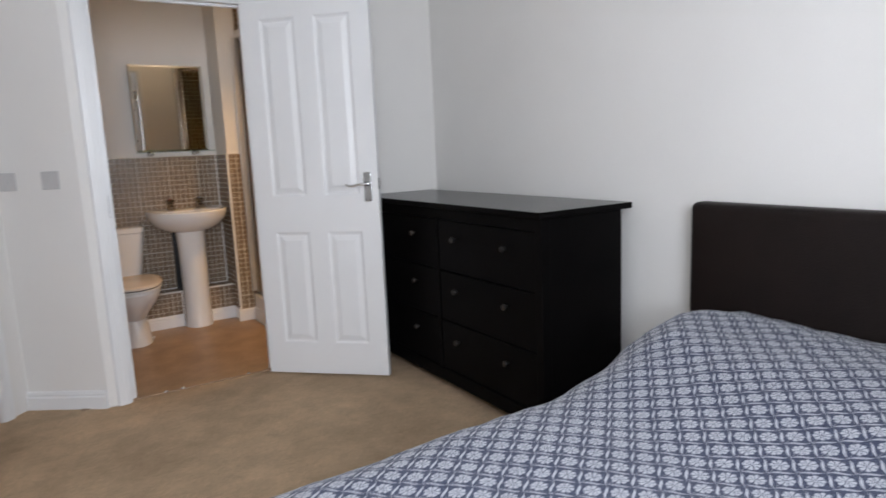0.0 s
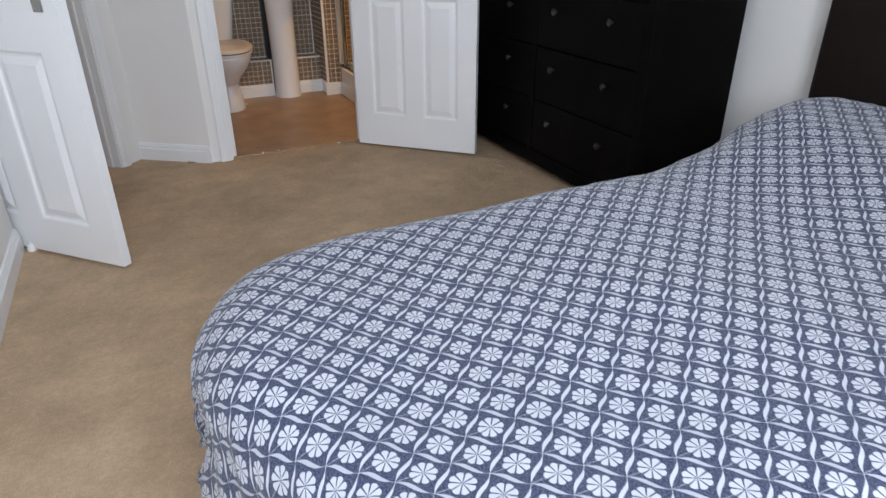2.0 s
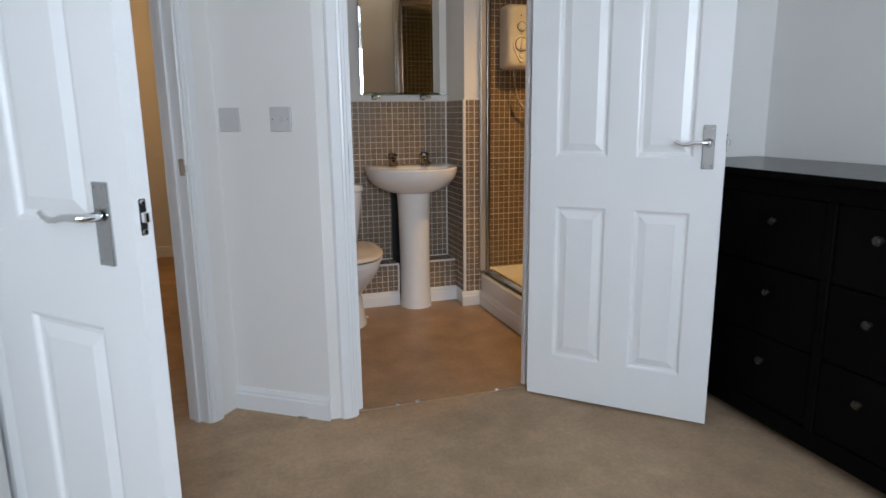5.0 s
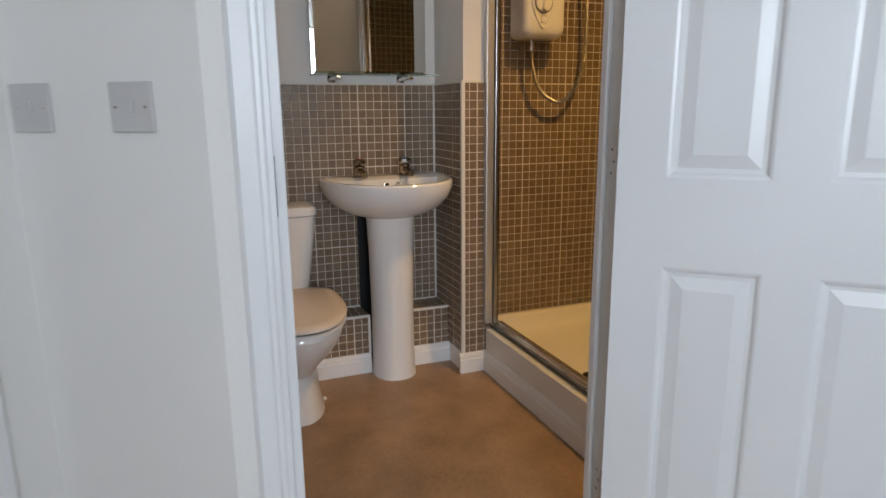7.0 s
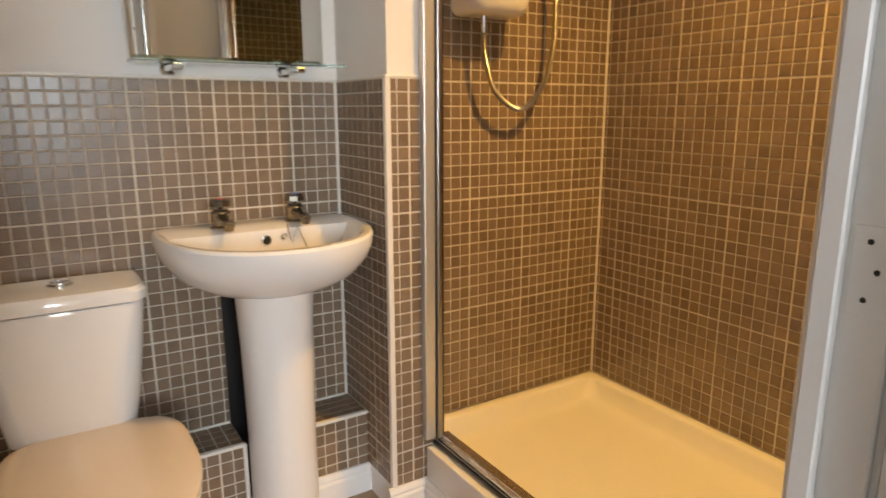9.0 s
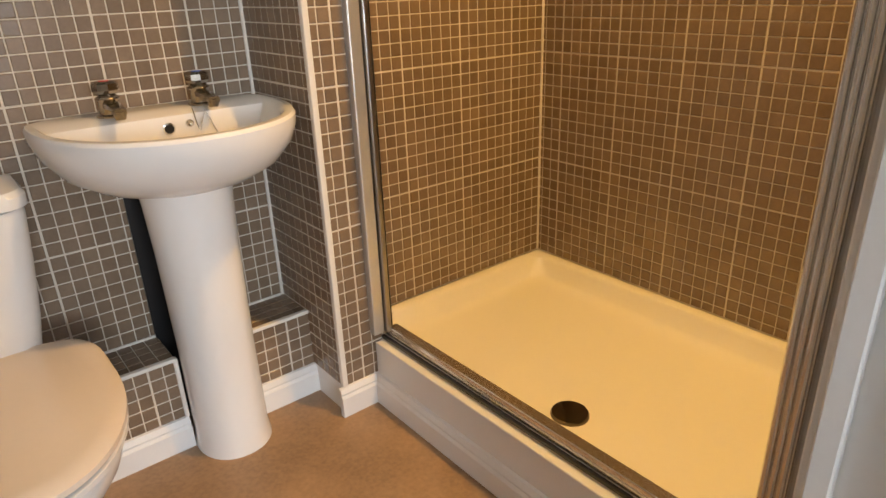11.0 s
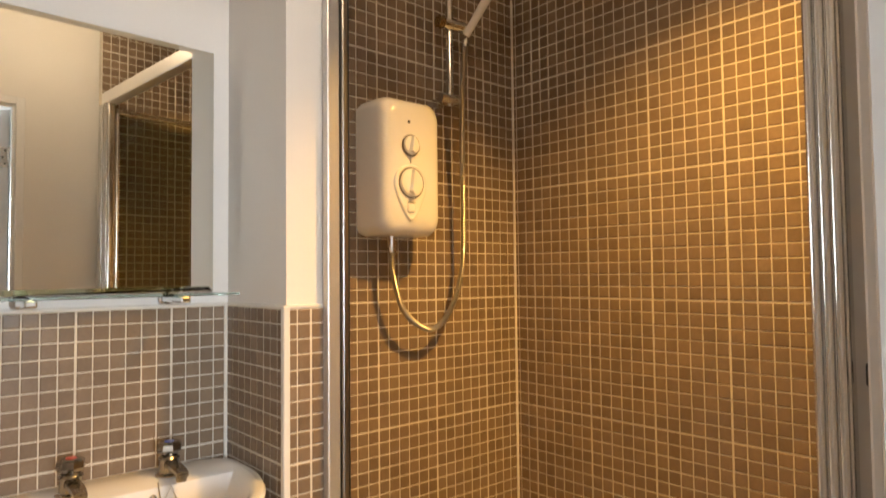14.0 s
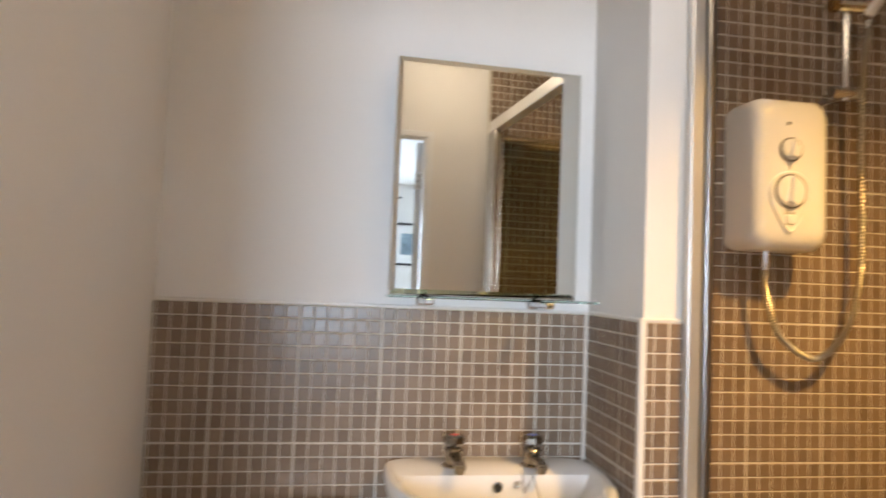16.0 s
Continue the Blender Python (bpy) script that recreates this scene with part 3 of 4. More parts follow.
# ---- dresser ----
dresser = thing("dresser", pose(0, 0, 0), "black-brown wooden six-drawer dresser with small metal knobs", "dresser")
X0, X1, Y0, Y1 = 1.998, 2.447, 1.955, 3.525
part("top", box(1.972, 2.485, 1.93, 3.55, 0.926, 0.952, 0.004, 2), TOPSHEEN, dresser)
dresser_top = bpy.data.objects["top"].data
# Only upward faces carry the painted sheen; the edges stay body-dark.
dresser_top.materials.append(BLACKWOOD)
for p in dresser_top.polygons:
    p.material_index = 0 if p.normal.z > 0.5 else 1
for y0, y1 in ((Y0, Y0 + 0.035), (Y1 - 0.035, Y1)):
    part("side_panel", box(X0 + 0.045, X1, y0, y1, 0.06, 0.926, 0.002, 1), BLACKWOOD, dresser)
    part("leg", box(X0, X0 + 0.045, y0 - 0.004, y1 + 0.004, 0.0, 0.926, 0.003, 2), BLACKWOOD, dresser)
    part("leg", box(X1 - 0.045, X1, y0 - 0.003, y1 + 0.003, 0.0, 0.055, 0.003, 2), BLACKWOOD, dresser)
part("back_panel", box(X1 - 0.012, X1 - 0.002, Y0 + 0.035, Y1 - 0.035, 0.06, 0.92), BLACKWOOD, dresser)
mid = (Y0 + Y1) / 2
part("divider", box(X0 + 0.006, X1 - 0.02, mid - 0.016, mid + 0.016, 0.115, 0.87, 0.002, 1), BLACKWOOD, dresser)
part("top_rail", box(X0 + 0.006, X0 + 0.03, Y0 + 0.035, Y1 - 0.035, 0.87, 0.926, 0.001, 1), BLACKWOOD, dresser)
part("plinth", box(X0 + 0.006, X0 + 0.03, Y0 + 0.035, Y1 - 0.035, 0.05, 0.115, 0.002, 1), BLACKWOOD, dresser)
for y0, y1 in ((Y0 + 0.04, mid - 0.02), (mid + 0.02, Y1 - 0.04)):
    for k in range(3):
        z0 = 0.122 + 0.25 * k
        drawer = part("drawer", box(X0 + 0.012, X0 + 0.034, y0, y1, z0, z0 + 0.243, 0.0025, 2), BLACKWOOD, dresser)
        part("drawer_box", box(X0 + 0.034, X1 - 0.05, y0 + 0.02, y1 - 0.02, z0 + 0.02, z0 + 0.2), BLACKWOOD, drawer)
        for f in (0.268, 0.795) if y0 < mid - 0.1 else (0.265, 0.78):
            y = y0 + (y1 - y0) * f
            part("knob", lathe([(0.006, 0), (0.006, 0.01), (0.012, 0.014), (0.015, 0.02), (0.013, 0.027), (0.006, 0.03)], 16, Matrix.Translation((X0 + 0.012, y, z0 + 0.16)) @ Matrix.Rotation(radians(-90), 4, "Y")), PEWTER, drawer, "dull metal knob", smooth=True)

# ---- picture on the window wall ----
picture = thing("picture_frame", pose(2.14, BY, 1.72), "black-framed picture with a wide white mount on the wall", "picture")
for x0, x1, z0, z1 in ((-0.2, 0.2, 0.215, 0.24), (-0.2, 0.2, -0.24, -0.215), (-0.2, -0.175, -0.215, 0.215), (0.175, 0.2, -0.215, 0.215)):
    part("frame_bar", box(x0, x1, 0.0, 0.022, z0, z1, 0.002, 1), BLACK, picture)
part("mount", box(-0.175, 0.175, 0.002, 0.008, -0.215, 0.215), PLASTIC, picture)
part("print", box(-0.09, 0.09, 0.008, 0.0095, -0.12, 0.12), material("blue_grey_print", (0.3, 0.4, 0.48), 0.7, vary=0.3, scale=9, grain=50), picture, "pale blue-grey print")

ornament = thing("wall_ornament", pose(1.985, BY, 2.24), "small black metal wall ornament above the picture", "ornament")
part("bar", box(-0.055, 0.055, 0.0, 0.012, -0.008, 0.012, 0.004, 2), BLACK, ornament)
part("stem", box(-0.012, 0.012, 0.0, 0.014, -0.035, 0.035, 0.004, 2), BLACK, ornament)

# ---- hall radiator ----
rad = thing("radiator", pose(-0.62, 6.12, 0), "white panel radiator on the hall wall", "radiator")
part("panel", box(0.05, 0.065, 0, 0.75, 0.19, 0.78, 0.005, 2), GLOSS, rad)
part("panel", box(0.095, 0.11, 0, 0.75, 0.19, 0.78, 0.005, 2), GLOSS, rad)
part("side_cover", box(0.048, 0.112, -0.006, 0.0, 0.2, 0.77, 0.003, 2), GLOSS, rad)
part("top_grille", box(0.048, 0.112, 0.0, 0.75, 0.78, 0.79, 0.002, 1), GLOSS, rad)
for k in range(14):
    part("rib", box(0.11, 0.114, 0.03 + 0.05 * k, 0.06 + 0.05 * k, 0.23, 0.74, 0.0015, 1), GLOSS, rad)
part("bracket", box(0.0, 0.05, 0.08, 0.12, 0.25, 0.72), GLOSS, rad)
part("valve_pipe", rod((0.08, -0.03, 0.0), (0.08, -0.03, 0.23), 0.0075), CHROME, rad)
part("valve", lathe([(0.012, 0), (0.018, 0.01), (0.018, 0.05), (0.012, 0.055)], 16, pose(0.08, -0.03, 0.2)), PLASTIC, rad, smooth=True)

# ---- ensuite: toilet ----
def rounded(cx, cy, z, hx, hy, r, n=8):
    """A ring of a rectangle with round corners."""
    r = min(r, hx * 0.99, hy * 0.99)
    ring = []
    for k, (sx, sy) in enumerate(((1, 1), (-1, 1), (-1, -1), (1, -1))):
        for i in range(n + 1):
            a = math.pi / 2 * (k + i / n)
            ring.append((cx + sx * (hx - r) + r * math.cos(a), cy + sy * (hy - r) + r * math.sin(a), z))
    return ring


def bowed(cx, cy, z, hx, hy, r, bow):
    """A rounded rectangle whose front bellies out by bow."""
    return [(x, y - bow * (1 - ((x - cx) / hx) ** 2) if y < cy else y, z) for x, y, z in rounded(cx, cy, z, hx, hy, r, 10)]


def egg(cx, y_front, y_back, z, hx, flat=2.6, n=44):
    """A ring with a round front towards -y and a squarer back."""
    cy = y_back - (y_back - y_front) * 0.42
    ring = []
    for k in range(n):
        a = 2 * math.pi * k / n
        c, q = math.cos(a), math.sin(a)
        p = 2 / flat if q > 0 else 0.96
        x = math.copysign(abs(c) ** (2 / flat if q > 0 else 0.98), c) * hx
        y = math.copysign(abs(q) ** p, q) * (y_back - cy if q > 0 else cy - y_front)
        ring.append((cx + x, cy + y, z))
    return ring


toilet = thing("toilet", pose(0.006, -0.015, 0) @ Matrix.Diagonal((1.03, 1.0, 0.962, 1)) @ pose(-0.024, 0, 0), "white ceramic close-coupled toilet with a closed cream seat lid", "toilet")
TX = 0.812
part("cistern", loft([bowed(TX - 0.017, 5.02, z, hx, hy, 0.04, 0.022) for z, hx, hy in ((0.418, 0.118, 0.075), (0.43, 0.13, 0.083), (0.5, 0.142, 0.085), (0.62, 0.157, 0.088), (0.735, 0.168, 0.09), (0.744, 0.166, 0.088))]), CERAMIC, toilet, smooth=True)
part("cistern_lid", loft([bowed(TX - 0.017, 5.02, z, hx, hy, 0.035, 0.024) for z, hx, hy in ((0.746, 0.168, 0.09), (0.749, 0.174, 0.094), (0.772, 0.175, 0.095), (0.783, 0.168, 0.088), (0.787, 0.14, 0.065))]), CERAMIC, toilet, smooth=True)
part("flush_button", lathe([(0.026, 0), (0.026, 0.004), (0.02, 0.008), (0.02, 0.011), (0.012, 0.0125), (0.0, 0.012)], 24, pose(TX - 0.01, 5.01, 0.786)), CHROME, toilet, "round chrome push button", smooth=True)
bowl_rings = [(0.004, 0.104, 4.585, 4.94), (0.014, 0.104, 4.585, 4.94), (0.09, 0.09, 4.605, 4.94), (0.18, 0.08, 4.62, 4.945), (0.225, 0.1, 4.575, 4.95), (0.29, 0.145, 4.50, 4.955), (0.345, 0.169, 4.455, 4.955), (0.385, 0.176, 4.437, 4.955), (0.398, 0.172, 4.441, 4.95)]
part("bowl", loft([egg(TX + 0.012, f, b, z, hx) for z, hx, f, b in bowl_rings]), CERAMIC, toilet, smooth=True)
part("seat", loft([egg(TX + 0.016, f, 4.93, z, hx, 5.0) for z, hx, f in ((0.399, 0.170, 4.443), (0.402, 0.180, 4.430), (0.413, 0.181, 4.429), (0.416, 0.176, 4.434))]), PLASTIC, toilet, smooth=True)
# Solid dark ring that draws the shade between seat and lid.
part("seat_gap", loft([egg(TX + 0.016, f, 4.92, z, hx, 5.0) for z, hx, f in ((0.4155, 0.172, 4.438), (0.4225, 0.172, 4.438))]), DARKM, toilet, "dark ring painted in as the shade under the lid", smooth=True)
part("seat_lid", loft([egg(TX + 0.016, f, 4.934, z, hx, 5.0) for z, hx, f in ((0.422, 0.176, 4.434), (0.425, 0.183, 4.426), (0.436, 0.183, 4.426), (0.442, 0.176, 4.435), (0.445, 0.155, 4.465))]), SEATP, toilet, "glossy cream plastic lid", smooth=True)
for dx in (-0.07, 0.07):
    part("seat_hinge", rod((TX + dx - 0.02, 4.93, 0.42), (TX + dx + 0.02, 4.93, 0.42), 0.012), CHROME, toilet)
for dx in (-0.083, 0.083):
    part("floor_fixing", lathe([(0.009, 0), (0.008, 0.008), (0.003, 0.011)], 14, pose(TX + 0.012 + dx * 1.3, 4.78, 0.004)), PLASTIC, toilet)
part("waste_pipe", rod((TX - 0.02, 4.9, 0.16), (TX - 0.02, 5.0, 0.16), 0.05, n=24), PLASTIC, toilet)

# ---- ensuite: basin ----
BX = 1.281


def dish(z, hx, front, back, cx=BX, n=56, flat=5.0, cy=4.985):
    """A ring with a round bow to the front and a straight back."""
    ring = []
    for k in range(n):
        a = 2 * math.pi * k / n
        c, q = math.cos(a), math.sin(a)
        e = 2 / flat if q > 0 else 0.94
        ring.append((cx + math.copysign(abs(c) ** e, c) * hx, cy + math.copysign(abs(q) ** e, q) * (back - cy if q > 0 else cy - front), z))
    return ring


wash = thing("washbasin", pose(0, 0, 0), "white ceramic pedestal washbasin with two taps", "washbasin")
outer = [(0.688, 0.1, 4.86, 5.10), (0.695, 0.125, 4.83, 5.105), (0.715, 0.19, 4.765, 5.11), (0.745, 0.238, 4.71, 5.112), (0.785, 0.268, 4.673, 5.112), (0.82, 0.280, 4.658, 5.112), (0.842, 0.281, 4.656, 5.112), (0.849, 0.276, 4.661, 5.110)]
inner = [(0.850, 0.262, 4.675, 5.108), (0.846, 0.256, 4.682, 5.02), (0.838, 0.247, 4.692, 4.992), (0.80, 0.232, 4.71, 4.985), (0.76, 0.2, 4.745, 4.978), (0.73, 0.14, 4.80, 4.955), (0.722, 0.05, 4.86, 4.91)]
part("bowl", loft([dish(z, hx * 0.955, f, b) for z, hx, f, b in outer + inner]), CERAMIC, wash, smooth=True)
part("pedestal", loft([dish(z, hx - 0.006, f, b, cx=1.281, n=40, flat=3.0, cy=4.93) for z, hx, f, b in ((0.004, 0.1, 4.82, 5.0), (0.016, 0.099, 4.821, 5.0), (0.05, 0.095, 4.826, 5.0), (0.3, 0.094, 4.83, 5.0), (0.55, 0.098, 4.827, 5.0), (0.66, 0.103, 4.822, 5.0), (0.70, 0.106, 4.818, 5.0))]), CERAMIC, wash, smooth=True)
part("overflow", lathe([(0.0095, 0), (0.0095, 0.0028), (0.004, 0.003), (0.0, 0.003)], 20, Matrix.Translation((BX + 0.004, 4.984, 0.812)) @ Matrix.Rotation(radians(90), 4, "X")), DARKM, wash, "dark chrome-ringed overflow hole", smooth=True)
part("overflow_ring", lathe([(0.0135, 0), (0.0135, 0.0035), (0.0105, 0.0042), (0.0098, 0.0)], 20, Matrix.Translation((BX + 0.004, 4.984, 0.812)) @ Matrix.Rotation(radians(90), 4, "X")), CHROME, wash, smooth=True)
part("chain_stay", lathe([(0.009, 0), (0.009, 0.003), (0.0065, 0.0045), (0.004, 0.003), (0.0, 0.002)], 18, Matrix.Translation((BX + 0.052, 4.985, 0.818)) @ Matrix.Rotation(radians(90), 4, "X")), CHROME, wash, "small chrome chain stay", smooth=True)
part("plug_waste", lathe([(0.03, 0), (0.03, 0.003), (0.022, 0.004), (0.0, 0.002)], 24, pose(BX, 4.89, 0.7225)), CHROME, wash, smooth=True)
part("plug_chain", tube([(BX + 0.065, 4.99, 0.85), (BX + 0.066, 4.98, 0.82), (BX + 0.07, 4.975, 0.80), (BX + 0.085, 4.965, 0.845), (BX + 0.1, 4.955, 0.80), (BX + 0.106, 4.94, 0.77)], 0.0016, 6), CHROME, wash, "thin bead chain")


# Chrome darkened and browned: the room's brown reflections are in its colour.
TAPC = material("brown_reflection_chrome", (0.42, 0.38, 0.33), 0.13, 1.0, vary=0.15, scale=40, grain=200, bump=0.01)


def tap(x, dot):
    ob = thing("basin_tap", pose(x, 5.04, 0.848) @ Matrix.Diagonal((1.25, 1.15, 0.84, 1)), "chrome pillar tap on the washbasin rim", "tap", "basin taps")
    part("body", lathe([(0.024, 0), (0.024, 0.004), (0.018, 0.008), (0.017, 0.04), (0.02, 0.046), (0.018, 0.052), (0.013, 0.056)], 24), TAPC, ob, smooth=True)
    part("spout", loft([[(sx * w, y, z + sz * h) for sx, sz in ((-1, -0.6), (-0.6, -1), (0.6, -1), (1, -0.6), (1, 0.6), (0.6, 1), (-0.6, 1), (-1, 0.6))] for y, z, w, h in ((0.0, 0.03, 0.013, 0.011), (-0.03, 0.032, 0.012, 0.009), (-0.06, 0.029, 0.011, 0.008), (-0.078, 0.022, 0.01, 0.009))]), TAPC, ob, smooth=True)
    part("nozzle", rod((0, -0.07, 0.004), (0, -0.07, 0.024), 0.009, 0.011), TAPC, ob)
    head = part("tap_head", lathe([(0.013, 0.055), (0.019, 0.06), (0.023, 0.068), (0.022, 0.084), (0.017, 0.09), (0.0, 0.091)], 8), TAPC, ob)
    part("dot", lathe([(0.009, 0.0905), (0.008, 0.092), (0.0, 0.0925)], 16), dot, head)
    return ob


tap(BX - 0.095, material("red_dot", (0.5, 0.05, 0.04), 0.3, vary=0.03))
tap(BX + 0.105, material("blue_dot", (0.05, 0.1, 0.45), 0.3, vary=0.03))

# ---- ensuite: mirror with glass shelf ----
mirror = thing("wall_mirror", pose(1.008, 5.042, 0, 0, 0, 2.7), "frameless wall mirror with a polished edge above the basin", "mirror")
mw, z0, z1 = 0.490, 1.266, 1.864
rim = [[(o, d, z0 + o), (mw - o, d, z0 + o), (mw - o, d, z1 - o), (o, d, z1 - o)] for o, d in ((0.0, 0.006), (0.0, 0.003), (0.013, 0.0))]
part("glass", loft(rim), MIRROR, mirror, "silvered glass")
part("backing", box(0.004, mw - 0.004, 0.006, 0.012, z0 + 0.004, z1 - 0.004), DARKM, mirror)
for x in (0.04, mw - 0.04):
    part("mount", box(x - 0.015, x + 0.015, 0.012, 0.075 - 0.047 * x, 1.5, 1.54), DARKM, mirror)
shelf = thing("glass_shelf", pose(0, 0, 0), "clear glass shelf on two chrome brackets below the mirror", "shelf")
shelf_pane = part("pane", box(1.0, 1.515, 4.95, 5.045, 1.259, 1.265, 0.001, 1), glass("green_edge_glass", (0.72, 0.9, 0.82)), shelf)
shelf_pane.visible_shadow = False
for x in (1.10, 1.40):
    part("bracket", box(x - 0.012, x + 0.012, 4.975, 5.125, 1.243, 1.258, 0.004, 2), CHROME, shelf)
    part("bracket_rose", lathe([(0.018, 0), (0.018, 0.006), (0.012, 0.01)], 18, Matrix.Translation((x, 5.125, 1.25)) @ Matrix.Rotation(radians(90), 4, "X")), CHROME, shelf, smooth=True)

# ---- ensuite: shower ----
shower_tray = thing("shower_tray", pose(0, 0, 0), "cream acrylic shower tray with a chrome waste cover", "shower tray")
tc = ((1.69 + 2.45) / 2, (3.715 + 4.927) / 2)
hx, hy = 0.38, 0.606
part("tray", loft([rounded(*tc, z, hx - o, hy - o, r) for z, o, r in ((0.02, 0.0, 0.005), (0.192, 0.0, 0.005), (0.2, 0.004, 0.01), (0.203, 0.010, 0.015), (0.2025, 0.040, 0.03), (0.199, 0.045, 0.034), (0.190, 0.048, 0.036), (0.152, 0.066, 0.05), (0.143, 0.08, 0.06), (0.139, 0.11, 0.07), (0.136, 0.2, 0.1), (0.134, 0.33, 0.04))]), ACRYLIC, shower_tray, smooth=True)
part("waste_cover", lathe([(0.046, 0), (0.046, 0.006), (0.043, 0.011), (0.03, 0.014), (0.0, 0.015)], 32, pose(1.862, 4.275, 0.1355)), material("dark_chrome", (0.16, 0.14, 0.12), 0.16, 1.0, vary=0.1, scale=20), shower_tray, "domed dark chrome waste cover", smooth=True)
plinth = thing("tray_plinth", pose(0, 0, 0), "white panel and skirting in front of the shower tray", "panel")
part("panel", box(1.662, 1.688, 3.672, 4.798, 0.004, 0.188, 0.002, 1), GLOSS, plinth)
part("skirting", prism(SKIRT, (1.662, 3.672), (1.662, 4.798)), GLOSS, plinth)
# Solid black strip in place of the shaded gap between panel and track.
part("seal", box(1.684, 1.6935, 3.69, 4.798, 0.1935, 0.2015), BLACK, plinth, "black strip painted in as the dark gap under the track")

SCREEN_TOP = 2.03
screen = thing("shower_enclosure", pose(0, 0, 0), "polished aluminium shower enclosure with a folded glass door", "shower screen")
part("bottom_track", box(1.694, 1.738, 3.70, 4.80, 0.202, 0.218, 0.003, 2), ALU, screen)
part("track_lip", box(1.694, 1.702, 3.70, 4.80, 0.218, 0.232, 0.002, 1), ALU, screen)
part("head_rail", box(1.690, 1.735, 3.70, 4.925, SCREEN_TOP - 0.002, SCREEN_TOP + 0.05, 0.004, 2), material("satin_aluminium", (0.78, 0.77, 0.75), 0.38, 0.75, vary=0.03), screen)
SATIN = material("satin_grey_aluminium", (0.7, 0.69, 0.67), 0.4, 0.75, vary=0.03)
for y0, y1, x0, x1 in ((4.778, 4.802, 1.650, 1.684), (4.770, 4.800, 1.686, 1.703)):
    part("wall_profile", box(x0, x1, y0, y1, 0.218, SCREEN_TOP, 0.004, 2), SATIN if x0 < 1.66 else TILEALU, screen)
part("seal_strip", box(1.7035, 1.709, 4.774, 4.796, 0.225, SCREEN_TOP, 0.002, 1), BLACK, screen)
part("wall_profile", box(1.688, 1.722, 3.672, 3.716, 0.218, SCREEN_TOP, 0.004, 2), ALU, screen)
part("dark_channel", box(1.704, 1.722, 3.716, 3.736, 0.218, SCREEN_TOP), GREYP, screen, "dark gap between the profiles")
post = part("post", box(1.690, 1.722, 3.736, 3.778, 0.218, SCREEN_TOP, 0.008, 3), ALU, screen, smooth=True)
for y in (3.745, 3.757, 3.769):
    part("rib", rod((1.690, y, 0.22), (1.690, y, SCREEN_TOP - 0.002), 0.0055, n=12), ALU, post, smooth=True)
for ya, yb in ((3.724, 3.742), (3.748, 3.766)):
    leaf_part = part("door_leaf", box(1.745, 2.09, (ya + yb) / 2 - 0.003, (ya + yb) / 2 + 0.003, 0.24, SCREEN_TOP - 0.02), GLASS, screen, "clear folding glass panel")
    for x in (1.735, 2.09):
        part("stile", rod((x, (ya + yb) / 2, 0.225), (x, (ya + yb) / 2, SCREEN_TOP - 0.04), 0.0105, n=14), ALU, leaf_part, smooth=True)
    for z in (0.235, SCREEN_TOP - 0.03):
        part("leaf_rail", box(1.735, 2.09, ya, yb, z - 0.01, z + 0.012, 0.003, 1), ALU, leaf_part)
part("door_catch", box(1.699, 1.705, 3.7165, 3.726, 1.172, 1.198, 0.002, 1), DARKM, screen, "small dark catch")

heater = thing("electric_shower", pose(0, 0, 0), "white electric shower box with two dials on the tiles", "electric shower")
ux, uz, uh, uw = 1.923, 1.585, 0.183, 0.106


def barrel(y, o, r):
    """A ring of the case, its sides and its top and bottom edges gently bowed."""
    ring = []
    for x, z, _ in rounded(0, 0, 0, uw - o, uh - o, r, 10):
        ring.append((ux + x * (1 - 0.1 * (z / uh) ** 2), y, uz + z * (1 - 0.025 * (x / uw) ** 2)))
    return ring


part("back_plate", loft([barrel(y, 0.004, 0.02) for y in (4.926, 4.912)]), PLASTIC, heater, smooth=True)
part("case", loft([barrel(*k) for k in ((4.911, 0.0, 0.024), (4.86, 0.0, 0.026), (4.83, 0.0012, 0.03), (4.814, 0.006, 0.034), (4.804, 0.014, 0.036), (4.798, 0.026, 0.036), (4.794, 0.045, 0.034), (4.792, 0.07, 0.03))]), PLASTIC, heater, smooth=True)
DX = ux - 0.016
RINGM = material("dial_ring_grey", (0.16, 0.14, 0.125), 0.4, vary=0.05)


def dial_on(z, r):
    turned = Matrix.Translation((DX, 4.7912, z)) @ Matrix.Rotation(radians(90), 4, "X")
    d = part("dial", lathe([(r, 0), (r, 0.005), (r * 0.93, 0.008), (r * 0.6, 0.0095), (0, 0.01)], 36, turned), PLASTIC, heater, smooth=True)
    part("dial_ring", lathe([(r + 0.0034, 0), (r + 0.0032, 0.0036), (r + 0.0003, 0.0038), (r + 0.0003, 0)], 36, turned), RINGM, d, "thin dark ring", smooth=True)
    own = loft([[(DX + x * w, y, z + q * r * 0.9) for x, q in ((-0.012, -0.72), (0.0, -0.95), (0.012, -0.72), (0.008, 0.1), (0.003, 0.98), (-0.003, 0.98), (-0.008, 0.1))] for y, w in ((4.785, 1.15), (4.777, 0.95), (4.772, 0.6))])
    part("grip", own, PLASTIC, d, smooth=True)


def teardrop(grow, y):
    """A ring round the large dial that narrows to a rounded tip below it."""
    ring = []
    for k in range(40):
        a = 2 * math.pi * k / 40
        c, q = math.cos(a), math.sin(a)
        down = max(0.0, -q)
        ring.append((DX + c * (0.052 + grow) * (1 - 0.3 * down ** 3), y, 1.54 + q * (0.048 + grow + 0.05 * down)))
    return ring


